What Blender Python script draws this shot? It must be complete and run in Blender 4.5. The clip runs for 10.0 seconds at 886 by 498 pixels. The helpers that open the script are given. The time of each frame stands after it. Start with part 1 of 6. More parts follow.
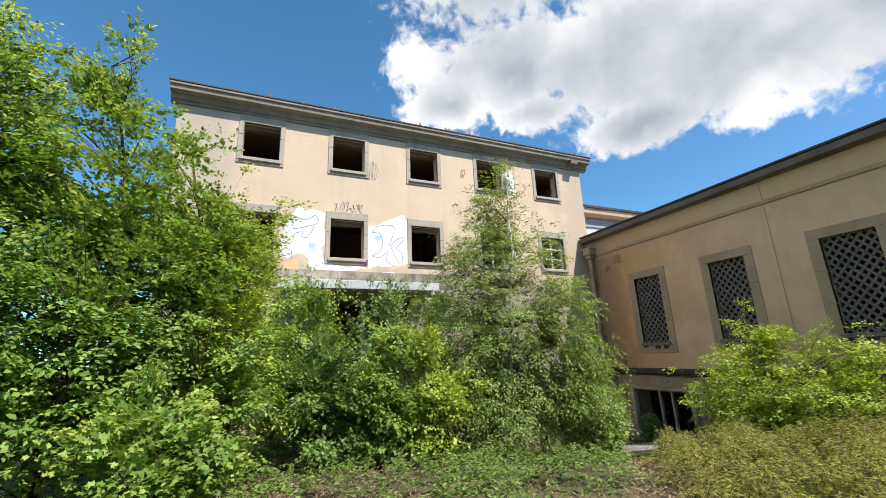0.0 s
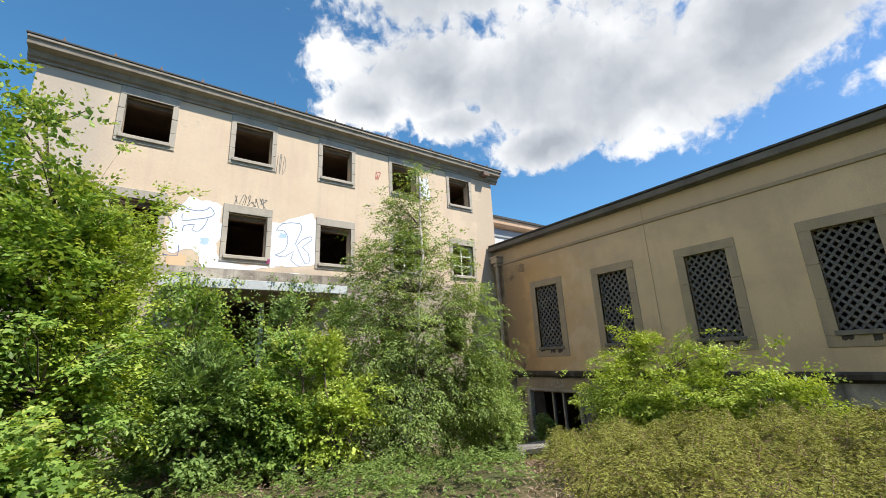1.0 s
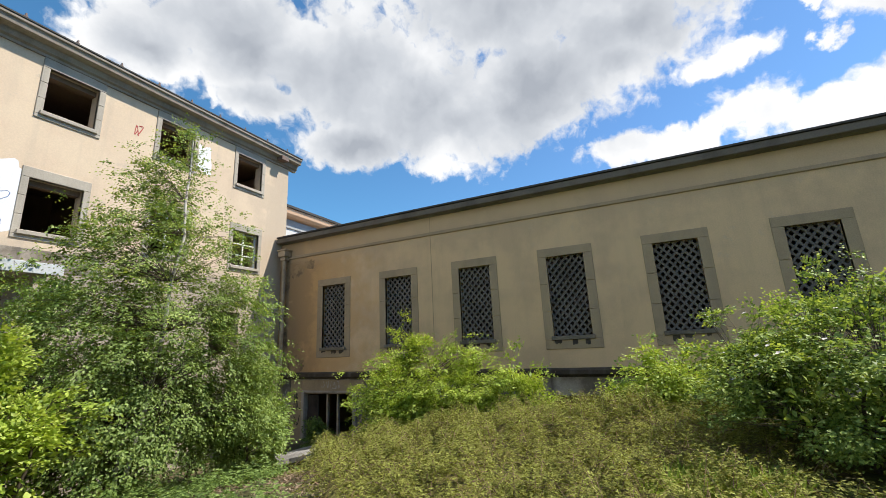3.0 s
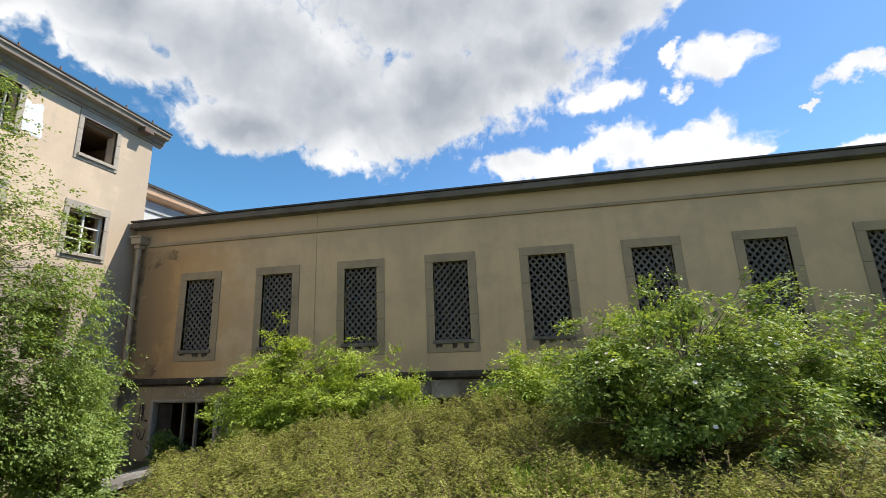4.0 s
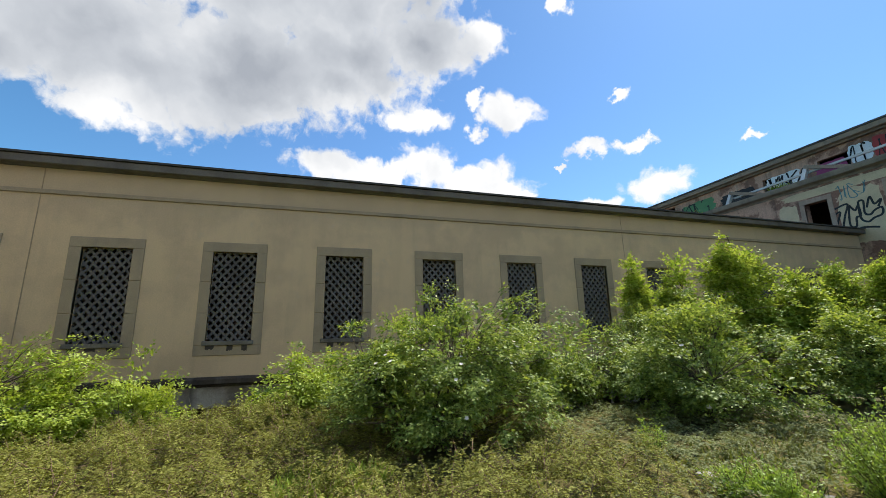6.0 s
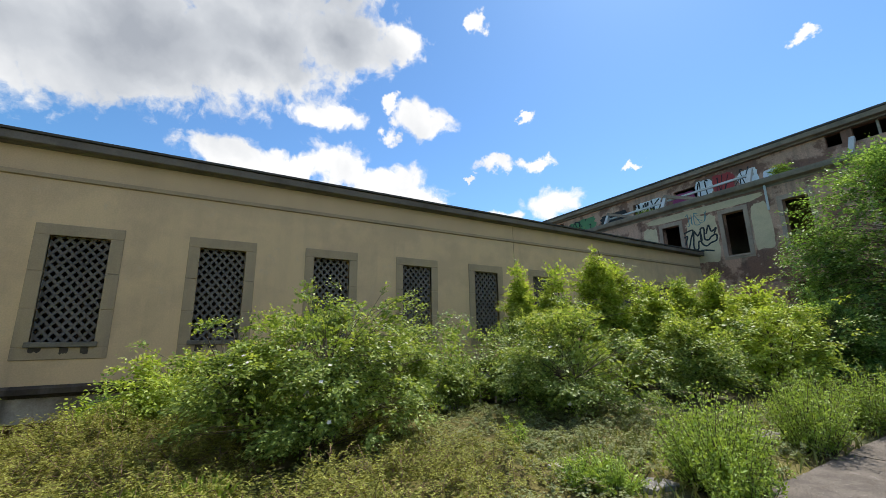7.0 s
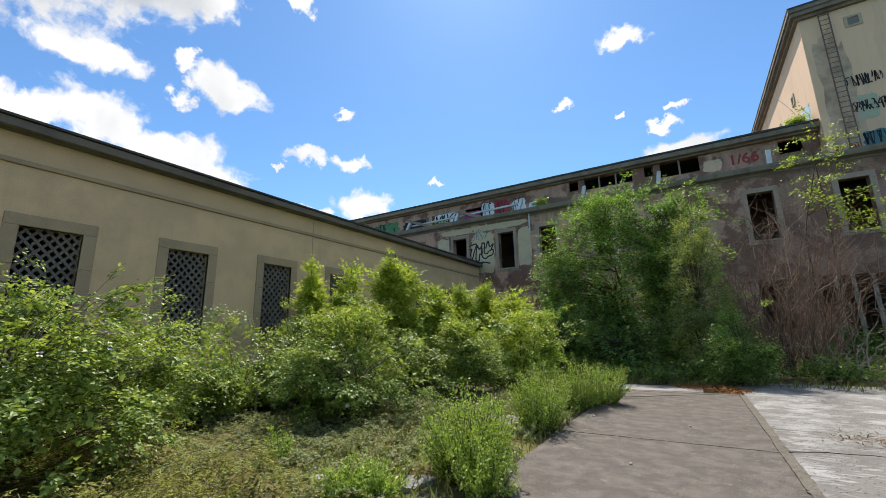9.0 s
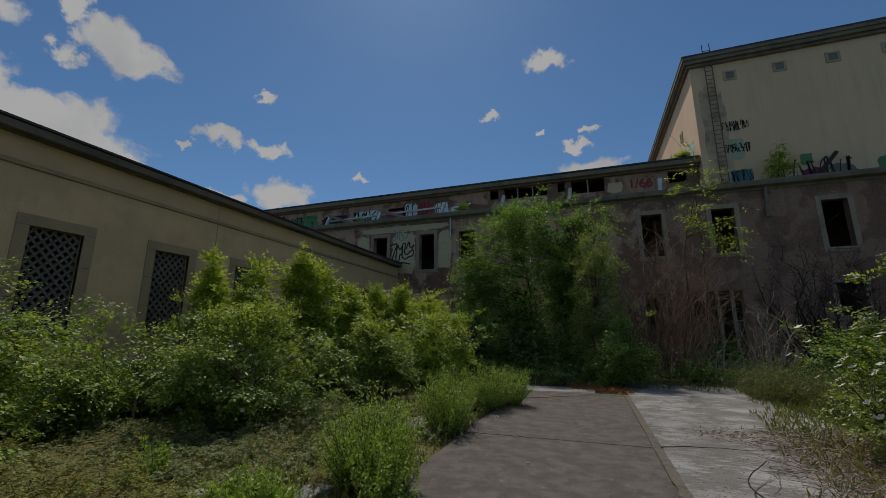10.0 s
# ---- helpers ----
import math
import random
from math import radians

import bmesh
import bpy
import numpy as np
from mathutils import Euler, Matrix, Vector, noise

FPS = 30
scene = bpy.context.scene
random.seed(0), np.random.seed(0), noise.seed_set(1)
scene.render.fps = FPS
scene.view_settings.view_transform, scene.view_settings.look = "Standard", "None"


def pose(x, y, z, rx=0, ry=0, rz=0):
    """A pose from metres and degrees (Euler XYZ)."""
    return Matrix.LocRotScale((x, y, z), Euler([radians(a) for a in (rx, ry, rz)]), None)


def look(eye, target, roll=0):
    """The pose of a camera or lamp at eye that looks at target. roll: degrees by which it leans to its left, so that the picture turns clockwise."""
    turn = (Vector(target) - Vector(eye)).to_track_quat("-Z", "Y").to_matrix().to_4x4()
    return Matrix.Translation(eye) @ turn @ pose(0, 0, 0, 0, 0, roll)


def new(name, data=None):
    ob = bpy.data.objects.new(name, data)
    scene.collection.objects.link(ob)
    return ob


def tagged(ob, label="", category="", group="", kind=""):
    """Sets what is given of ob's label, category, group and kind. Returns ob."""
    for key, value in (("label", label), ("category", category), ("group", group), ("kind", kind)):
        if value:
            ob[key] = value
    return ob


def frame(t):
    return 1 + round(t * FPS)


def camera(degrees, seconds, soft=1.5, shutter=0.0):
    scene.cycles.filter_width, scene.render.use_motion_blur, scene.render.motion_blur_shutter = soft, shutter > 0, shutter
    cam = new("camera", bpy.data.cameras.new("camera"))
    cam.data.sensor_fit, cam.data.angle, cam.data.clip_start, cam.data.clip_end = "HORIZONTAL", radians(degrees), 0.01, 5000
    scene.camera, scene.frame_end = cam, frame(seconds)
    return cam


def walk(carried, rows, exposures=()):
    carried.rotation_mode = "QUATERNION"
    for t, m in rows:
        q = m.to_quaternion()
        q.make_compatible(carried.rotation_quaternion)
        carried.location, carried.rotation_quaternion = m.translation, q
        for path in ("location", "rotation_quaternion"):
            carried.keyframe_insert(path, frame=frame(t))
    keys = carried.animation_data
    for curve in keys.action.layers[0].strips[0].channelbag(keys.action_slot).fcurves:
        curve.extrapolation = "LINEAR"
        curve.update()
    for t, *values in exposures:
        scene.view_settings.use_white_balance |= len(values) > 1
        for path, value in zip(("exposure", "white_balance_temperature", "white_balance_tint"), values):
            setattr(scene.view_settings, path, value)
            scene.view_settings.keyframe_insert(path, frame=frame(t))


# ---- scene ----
cam = camera(95.19, 10.0, soft=0.65)
EXPOSURES = [(0.0, 0.65), (2.5, 0.6), (4.0, 0.54), (9.5, 0.5), (9.6, 0.36), (9.7, 0.10), (9.8, -0.14), (9.9, -0.46), (10.0, -0.98)]
PATH = [
    (0, pose(-0.545, 0.305, 1.566, 104.49, 2.18, -22.75)),
    (0.5, pose(-0.455, 0.369, 1.558, 104.76, 2.48, -28.57)),
    (1, pose(-0.424, 0.378, 1.562, 104.64, 2.69, -35.22)),
    (1.5, pose(-0.346, 0.441, 1.570, 104.42, 2.85, -41.99)),
    (2, pose(-0.343, 0.532, 1.583, 104.03, 2.89, -49.35)),
    (2.5, pose(-0.221, 0.542, 1.590, 103.55, 2.79, -56.73)),
    (4, pose(0.087, 0.325, 1.697, 102.57, 2.28, -79.55)),
    (4.5, pose(0.120, 0.243, 1.687, 102.48, 2.00, -86.64)),
    (5, pose(0.188, 0.270, 1.684, 102.44, 1.68, -93.84)),
    (5.5, pose(0.217, 0.301, 1.679, 102.24, 1.50, -101.00)),
    (7, pose(0.201, -0.210, 1.579, 102.61, 1.01, -121.12)),
    (7.5, pose(0.226, -0.324, 1.577, 102.58, 1.04, -128.38)),
    (8, pose(0.190, -0.417, 1.573, 102.38, 1.18, -135.45)),
    (8.5, pose(0.274, -0.575, 1.569, 102.17, 1.17, -142.22)),
    (9, pose(0.345, -0.679, 1.566, 102.08, 1.12, -148.67)),
    (9.5, pose(0.339, -0.711, 1.573, 102.03, 0.55, -154.64)),
    (10, pose(0.331, -0.789, 1.588, 102.03, -0.13, -160.29)),
]
walk(cam, PATH, EXPOSURES)

# ---- sky and sun ----
SUN_AZ, SUN_EL = 155.0, 55.0


def direction(az, el):
    """Unit vector for an azimuth clockwise from +y and an elevation, in degrees."""
    a, e = radians(az), radians(el)
    return Vector((math.sin(a) * math.cos(e), math.cos(a) * math.cos(e), math.sin(e)))


sun_data = bpy.data.lights.new("sun", "SUN")
sun_data.energy, sun_data.angle, sun_data.color = 4.6, radians(0.55), (1.0, 0.94, 0.84)
sun = new("sun", sun_data)
sun.matrix_world = look(direction(SUN_AZ, SUN_EL) * 200, (0, 0, 0))

# clouds: azimuth, elevation, half width and half height in degrees
BANK = [
    (20.5, 39.2, 5, 3.5), (25.1, 34.5, 6.7, 3.2), (35.8, 37.2, 10.4, 6.6), (39.2, 31.6, 6.6, 2.5), (51.1, 36.1, 12.4, 8.2),
    (52.3, 27.9, 8.9, 2.9), (65, 32.5, 12.1, 7.6), (65.2, 24.6, 4.8, 1.6), (76.3, 31.5, 8.4, 6.2), (83.9, 33.1, 7.5, 5.7),
    (92.2, 33.3, 5.9, 3.5), (44.4, 50.1, 18.6, 7.3), (77.3, 46.5, 18.9, 7.6), (68.6, 30.3, 13.1, 5.9), (65, 24.8, 4.4, 1.9),
    (82.2, 33.6, 13.8, 6.2), (94.1, 36.9, 11.4, 5.6), (105.8, 38.5, 7.3, 4), (114.5, 39.2, 3, 2.6), (85.4, 44.1, 21.4, 7)]
LOW_ROW = [
    (91.4, 23.4, 4.8, 2), (99, 22.8, 5.3, 2), (106.3, 23.3, 4.8, 2.9), (112.8, 21.8, 4.3, 2.1), (117.3, 19.9, 3.7, 1.5),
    (106.1, 24, 4.6, 2.5), (112.7, 22, 4.8, 2.5), (119.5, 19.3, 2.2, 0.7), (128.6, 17.1, 3.5, 0.6), (136.9, 18.2, 3.4, 1.9)]
SCATTERED = [
    (103.8, 29.9, 4.4, 1.3), (113.4, 31.9, 1.5, 0.7), (113.5, 28.2, 1.5, 1.6), (119.1, 29.6, 3.4, 1.9), (134.4, 29.5, 1, 0.6),
    (129.1, 24.3, 2.2, 1.3), (135.7, 23.6, 2.8, 1), (127.7, 41.3, 1, 1.3), (167.8, 29.9, 1.3, 0.7), (148.1, 21.7, 1.3, 0.5),
    (125.5, 22.5, 0.7, 0.4), (176.4, 36, 2.8, 1.3), (167.5, 29.8, 1, 0.8), (174.6, 27.3, 0.5, 0.4), (175.1, 27.3, 0.7, 0.4),
    (-178.5, 27, 1.1, 0.5), (179.7, 24.9, 1.8, 0.6), (-178.1, 22.2, 4, 1.1), (134.2, 29.9, 1.2, 0.6), (113.1, 32.1, 1.2, 1.1),
    (118, 30.4, 3.3, 2)]


def node(tree, kind, values=(), **settings):
    """One shader node; values sets its inputs by index or name, links included."""
    n = tree.nodes.new(kind)
    if "operation" in settings:
        n.operation = settings["operation"]
    if "data_type" in settings:
        n.data_type, n.blend_type = settings["data_type"], settings["blend_type"]
    for key, value in values:
        if isinstance(value, bpy.types.NodeSocket):
            tree.links.new(value, n.inputs[key])
        else:
            n.inputs[key].default_value = value
    return n


def calc(tree, op, a, b=0.0, c=None):
    vals = [(0, a), (1, b)] + ([(2, c)] if c is not None else [])
    return node(tree, "ShaderNodeMath", vals, operation=op).outputs[0]


def ramp(tree, fac, stops):
    n = node(tree, "ShaderNodeValToRGB", [(0, fac)])
    while len(n.color_ramp.elements) < len(stops):
        n.color_ramp.elements.new(0.5)
    for e, (pos, col) in zip(n.color_ramp.elements, stops):
        e.position, e.color = pos, (*col, 1) if len(col) == 3 else col
    return n.outputs[0]


def mixed(tree, fac, a, b, blend="MIX"):
    return node(tree, "ShaderNodeMix", [(0, fac), (6, a), (7, b)], data_type="RGBA", blend_type=blend).outputs[2]


world = bpy.data.worlds.new("sky")
scene.world = world
world.use_nodes = True
wt = world.node_tree
wt.nodes.clear()
sky = node(wt, "ShaderNodeTexSky")
sky.sky_type, sky.sun_disc, sky.altitude = "NISHITA", False, 200
sky.sun_elevation, sky.sun_rotation = radians(SUN_EL), radians(SUN_AZ)
sky.air_density, sky.dust_density, sky.ozone_density = 1.0, 0.25, 2.2
way = node(wt, "ShaderNodeTexCoord").outputs["Generated"]
swirl = node(wt, "ShaderNodeTexNoise", [("Vector", way), ("Scale", 7.0), ("Detail", 6.0), ("Roughness", 0.6)])
bent = node(wt, "ShaderNodeVectorMath", [(0, swirl.outputs["Color"]), (1, (0.5, 0.5, 0.5))], operation="SUBTRACT").outputs[0]
eddy = node(wt, "ShaderNodeTexNoise", [("Vector", way), ("Scale", 26.0), ("Detail", 4.0), ("Roughness", 0.6)])
curl = node(wt, "ShaderNodeVectorMath", [(0, eddy.outputs["Color"]), (1, (0.5, 0.5, 0.5))], operation="SUBTRACT").outputs[0]
curl = node(wt, "ShaderNodeVectorMath", [(0, curl), ("Scale", 0.075)], operation="SCALE").outputs[0]
curl = node(wt, "ShaderNodeVectorMath", [(0, way), (1, curl)], operation="ADD").outputs[0]
bent = node(wt, "ShaderNodeVectorMath", [(0, bent), ("Scale", 0.085)], operation="SCALE").outputs[0]
bent = node(wt, "ShaderNodeVectorMath", [(0, way), (1, bent)], operation="ADD").outputs[0]
mass = bulk = None
for az, el, wide, high in BANK + LOW_ROW + SCATTERED:
    c = direction(az, el)
    east = Vector((c.y, -c.x, 0)).normalized()
    north = east.cross(c)
    spot = node(wt, "ShaderNodeVectorMath", [(0, bent if wide > 3 else curl), (1, c)], operation="SUBTRACT").outputs[0]
    u = node(wt, "ShaderNodeVectorMath", [(0, spot), (1, tuple(east / radians(wide)))], operation="DOT_PRODUCT").outputs["Value"]
    v = node(wt, "ShaderNodeVectorMath", [(0, spot), (1, tuple(north / radians(high)))], operation="DOT_PRODUCT").outputs["Value"]
    far = node(wt, "ShaderNodeVectorMath", [(0, spot), (1, spot)], operation="DOT_PRODUCT").outputs["Value"]
    gap = calc(wt, "SQRT", calc(wt, "ADD", calc(wt, "ADD", calc(wt, "MULTIPLY", u, u), calc(wt, "MULTIPLY", v, v)), calc(wt, "MULTIPLY", far, 2.0)))
    puff = calc(wt, "MULTIPLY_ADD", gap, -0.72, 1.0)
    if wide > 5.5:
        puff = calc(wt, "MULTIPLY_ADD", puff, 1.35, -0.07)
        bulk = puff if bulk is None else calc(wt, "SMOOTH_MAX", bulk, puff, 0.25)
    mass = puff if mass is None else calc(wt, "SMOOTH_MAX", mass, puff, 0.15)
billow = node(wt, "ShaderNodeTexNoise", [("Vector", bent), ("Scale", 9.0), ("Detail", 5.0), ("Roughness", 0.52)]).outputs[0]
wisp = node(wt, "ShaderNodeTexNoise", [("Vector", bent), ("Scale", 34.0), ("Detail", 6.0), ("Roughness", 0.55)]).outputs[0]
# unseen fair-weather clouds, added over the rest of the sky to brighten the wing
field = node(wt, "ShaderNodeTexNoise", [("Vector", way), ("Scale", 2.6), ("Detail", 3.0), ("Roughness", 0.5)]).outputs[0]
apart = node(wt, "ShaderNodeSeparateXYZ", [(0, way)])
rest = calc(wt, "MAXIMUM", calc(wt, "MULTIPLY_ADD", apart.outputs[0], -4.0, -2.3), calc(wt, "MULTIPLY_ADD", apart.outputs[2], 6.0, -4.8))
rest = calc(wt, "MINIMUM", calc(wt, "MULTIPLY_ADD", field, 5.0, -2.3), rest)
mass = calc(wt, "MAXIMUM", mass, calc(wt, "MINIMUM", rest, 0.9))
dense = calc(wt, "ADD", mass, calc(wt, "MULTIPLY", calc(wt, "SUBTRACT", billow, 0.5), 1.15))
dense = calc(wt, "ADD", dense, calc(wt, "MULTIPLY", calc(wt, "SUBTRACT", wisp, 0.5), 1.0))
cover = ramp(wt, dense, [(0.11, (0, 0, 0)), (0.54, (1, 1, 1))])
cover.node.color_ramp.interpolation = "EASE"
# rounded heaps: lit on the side of the sun, grey where the cloud is thick
heap = node(wt, "ShaderNodeTexNoise", [("Vector", bent), ("Scale", 4.6), ("Detail", 4.0), ("Roughness", 0.5)]).outputs[0]
toward = node(wt, "ShaderNodeVectorMath", [(0, bent), (1, tuple(direction(SUN_AZ, SUN_EL) * 0.055))], operation="ADD").outputs[0]
behind = node(wt, "ShaderNodeTexNoise", [("Vector", toward), ("Scale", 4.6), ("Detail", 4.0), ("Roughness", 0.5)]).outputs[0]
relief = calc(wt, "MULTIPLY", calc(wt, "SUBTRACT", behind, heap), 1.1)
thick = calc(wt, "MULTIPLY", calc(wt, "MAXIMUM", bulk, 0.0), 0.44)
shade = calc(wt, "ADD", calc(wt, "ADD", thick, calc(wt, "MULTIPLY", heap, 0.75)), relief)
shade = calc(wt, "ADD", shade, calc(wt, "MULTIPLY", calc(wt, "SUBTRACT", billow, 0.5), 0.35))
cloud = ramp(wt, calc(wt, "MULTIPLY", shade, 0.92), [(0.36, (6.4, 6.4, 6.4)), (0.52, (5.2, 5.3, 5.45)), (0.70, (3.8, 4.0, 4.3)), (0.94, (2.55, 2.75, 3.1))])
away = calc(wt, "MAXIMUM", calc(wt, "MULTIPLY", apart.outputs[1], 1.2), 0.0)
hue = mixed(wt, calc(wt, "MINIMUM", away, 1.0), (0.68, 0.93, 1.10, 1), (0.52, 0.955, 1.08, 1))
blue = mixed(wt, 1.0, sky.outputs[0], hue, "MULTIPLY")
both = mixed(wt, cover, blue, cloud)
shine = node(wt, "ShaderNodeBackground", [("Color", both), ("Strength", 0.115)])
node(wt, "ShaderNodeOutputWorld", [("Surface", shine.outputs[0])])

# ---- materials ----


def material(name):
    m = bpy.data.materials.new(name)
    m.use_nodes = True
    m.node_tree.nodes.clear()
    return m, m.node_tree


def finish(tree, shader):
    node(tree, "ShaderNodeOutputMaterial", [("Surface", shader)])


def noise_of(tree, scale, detail=5.0, rough=0.6, vector=None, stretch=None):
    v = vector or node(tree, "ShaderNodeTexCoord").outputs["Object"]
    if stretch:
        v = node(tree, "ShaderNodeMapping", [("Vector", v), ("Scale", stretch)]).outputs[0]
    return node(tree, "ShaderNodeTexNoise", [("Vector", v), ("Scale", scale), ("Detail", detail), ("Roughness", rough)]).outputs[0]


def surface(name, base, stain, wear=None, rough=0.9, metal=0.0, patch=(0.45, 0.7), patch_scale=0.5, grain=40.0, bump=0.3,
            streak=None, streak_amount=0.5, fine=0.12, relief=0.01, zones=()):
    """A weathered surface: base colour, large stained patches, optional streaks that run down, fine grain and relief."""
    m, t = material(name)
    where = node(t, "ShaderNodeNewGeometry").outputs["Position"]
    big = noise_of(t, patch_scale, 8.0, 0.62, where)
    col = mixed(t, ramp(t, big, [(patch[0], (0, 0, 0)), (patch[1], (1, 1, 1))]), (*base, 1), (*stain, 1))
    if wear:
        spots = noise_of(t, patch_scale * 3.1, 9.0, 0.7, where)
        col = mixed(t, ramp(t, spots, [(0.60, (0, 0, 0)), (0.68, (1, 1, 1))]), col, (*wear, 1))
    if streak:
        run = noise_of(t, 1.0, 6.0, 0.6, where, (2.6, 2.6, 0.22))
        run = calc(t, "MULTIPLY", ramp(t, run, [(0.5, (0, 0, 0)), (0.75, (1, 1, 1))]), streak_amount)
        col = mixed(t, run, col, (*streak, 1))
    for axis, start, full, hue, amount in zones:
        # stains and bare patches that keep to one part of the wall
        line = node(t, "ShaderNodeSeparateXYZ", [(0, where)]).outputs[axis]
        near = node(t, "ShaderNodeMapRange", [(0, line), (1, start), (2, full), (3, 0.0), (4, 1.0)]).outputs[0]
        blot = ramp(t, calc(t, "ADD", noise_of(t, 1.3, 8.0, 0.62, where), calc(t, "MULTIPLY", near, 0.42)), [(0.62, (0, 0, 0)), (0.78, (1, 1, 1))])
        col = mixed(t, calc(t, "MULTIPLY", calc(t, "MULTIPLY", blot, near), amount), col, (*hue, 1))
    speck = noise_of(t, grain, 6.0, 0.7, where)
    col = mixed(t, 1.0, col, ramp(t, speck, [(0.25, (1 - fine * 2,) * 3), (0.75, (1 + fine,) * 3)]), "MULTIPLY")
    height = calc(t, "ADD", calc(t, "MULTIPLY", speck, 0.4), noise_of(t, grain * 0.12, 6.0, 0.6, where))
    lift = node(t, "ShaderNodeBump", [("Strength", bump), ("Distance", relief), ("Height", height)])
    p = node(t, "ShaderNodeBsdfPrincipled", [("Base Color", col), ("Roughness", rough), ("Metallic", metal), ("Normal", lift.outputs[0]), ("Specular IOR Level", 0.2 if rough > 0.8 else 0.45)])
    finish(t, p.outputs[0])
    return m


def leaf_material(name, dark, mid, light, through_light=0.35, rough=0.48, gloss=0.26):
    """Leaves: each leaf its own shade, with light coming through them."""
    m, t = material(name)
    own = node(t, "ShaderNodeNewGeometry")
    drift = noise_of(t, 0.9, 3.0, 0.5, own.outputs["Position"])
    drift = calc(t, "ADD", calc(t, "MULTIPLY", drift, 0.6), calc(t, "MULTIPLY", noise_of(t, 4.5, 3.0, 0.5, own.outputs["Position"]), 0.4))
    mixn = calc(t, "ADD", calc(t, "MULTIPLY", own.outputs["Random Per Island"], 0.45), calc(t, "MULTIPLY", drift, 0.6))
    col = ramp(t, mixn, [(0.18, dark), (0.5, mid), (0.82, light)])
    p = node(t, "ShaderNodeBsdfPrincipled", [("Base Color", col), ("Roughness", rough), ("Specular IOR Level", gloss)])
    glow = mixed(t, 1.0, col, (1.2, 1.15, 0.6, 1), "MULTIPLY")
    thin = node(t, "ShaderNodeBsdfTranslucent", [("Color", glow)])
    finish(t, node(t, "ShaderNodeMixShader", [(0, through_light), (1, p.outputs[0]), (2, thin.outputs[0])]).outputs[0])
    return m


def paint(name, col, rough=0.7, fine=0.1):
    return surface(name, col, tuple(c * 0.85 for c in col), rough=rough, patch_scale=2.0, grain=30, bump=0.1, fine=fine)


PLASTER_A = surface("cream_plaster", (0.67, 0.535, 0.388), (0.62, 0.482, 0.352), (0.58, 0.47, 0.36), streak=(0.42, 0.35, 0.28),
                    streak_amount=0.3, patch=(0.42, 0.66), patch_scale=0.7, grain=28, bump=0.15, fine=0.06,
                    zones=((0, -1.6, -2.6, (0.46, 0.40, 0.33), 0.85), (2, 5.2, 4.3, (0.36, 0.31, 0.26), 0.8), (0, 9.8, 13.0, (0.50, 0.405, 0.305), 0.75)))
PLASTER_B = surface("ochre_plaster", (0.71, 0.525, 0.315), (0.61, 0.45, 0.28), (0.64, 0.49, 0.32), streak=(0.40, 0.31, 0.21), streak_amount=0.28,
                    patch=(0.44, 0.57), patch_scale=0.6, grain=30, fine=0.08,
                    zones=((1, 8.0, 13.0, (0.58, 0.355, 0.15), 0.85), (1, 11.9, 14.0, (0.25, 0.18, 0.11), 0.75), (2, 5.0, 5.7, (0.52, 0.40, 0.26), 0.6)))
PLASTER_C = surface("ruined_plaster", (0.60, 0.355, 0.255), (0.285, 0.15, 0.108), (0.68, 0.47, 0.34), streak=(0.10, 0.078, 0.066),
                    streak_amount=0.65, patch=(0.47, 0.52), patch_scale=0.55, grain=18, bump=0.8, fine=0.2,
                    zones=((0, 4.0, -8.0, (0.27, 0.15, 0.112), 0.6),))
STONE_C = surface("ruined_window_stone", (0.45, 0.325, 0.25), (0.33, 0.235, 0.18), None, streak=(0.18, 0.14, 0.11), streak_amount=0.4, patch_scale=1.2, grain=30)
PLASTER_T = surface("tower_plaster", (0.87, 0.585, 0.39), (0.79, 0.52, 0.345), None, streak=(0.40, 0.34, 0.26), streak_amount=0.3,
                    patch_scale=0.25, grain=20)
STONE = surface("grey_sandstone", (0.46, 0.41, 0.34), (0.39, 0.35, 0.29), None, streak=(0.2, 0.18, 0.16), streak_amount=0.4,
                patch_scale=1.3, grain=45)
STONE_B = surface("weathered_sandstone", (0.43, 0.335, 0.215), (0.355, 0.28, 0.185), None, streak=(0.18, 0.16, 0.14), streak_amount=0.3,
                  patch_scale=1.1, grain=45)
PLINTH = surface("stained_plinth", (0.47, 0.425, 0.36), (0.20, 0.17, 0.135), (0.58, 0.54, 0.47), streak=(0.06, 0.055, 0.05),
                 streak_amount=0.8, patch=(0.4, 0.6), patch_scale=0.8, grain=25)
LEDGE = surface("blackened_ledge", (0.085, 0.068, 0.05), (0.04, 0.034, 0.028), None, streak=(0.2, 0.18, 0.15), streak_amount=0.5,
                patch_scale=1.0, grain=25)
CORNICE = surface("weathered_cornice", (0.27, 0.22, 0.17), (0.17, 0.14, 0.112), None, streak=(0.09, 0.08, 0.07), streak_amount=0.5,
                  patch_scale=1.0, grain=30)
CORNICE_A = surface("grey_cornice_render", (0.34, 0.295, 0.24), (0.23, 0.195, 0.155), None, streak=(0.14, 0.12, 0.10), streak_amount=0.5,
                    patch_scale=1.0, grain=30)
FASCIA = surface("bitumen_fascia", (0.185, 0.165, 0.14), (0.10, 0.09, 0.078), None, streak=(0.20, 0.16, 0.11), streak_amount=0.4,
                 patch_scale=0.9, grain=30)
ROOFING = surface("roofing_felt", (0.09, 0.085, 0.08), (0.05, 0.05, 0.05), None, patch_scale=0.6, grain=30)
GRILLE = surface("cast_concrete", (0.165, 0.152, 0.135), (0.105, 0.097, 0.087), None, patch_scale=1.5, grain=40)
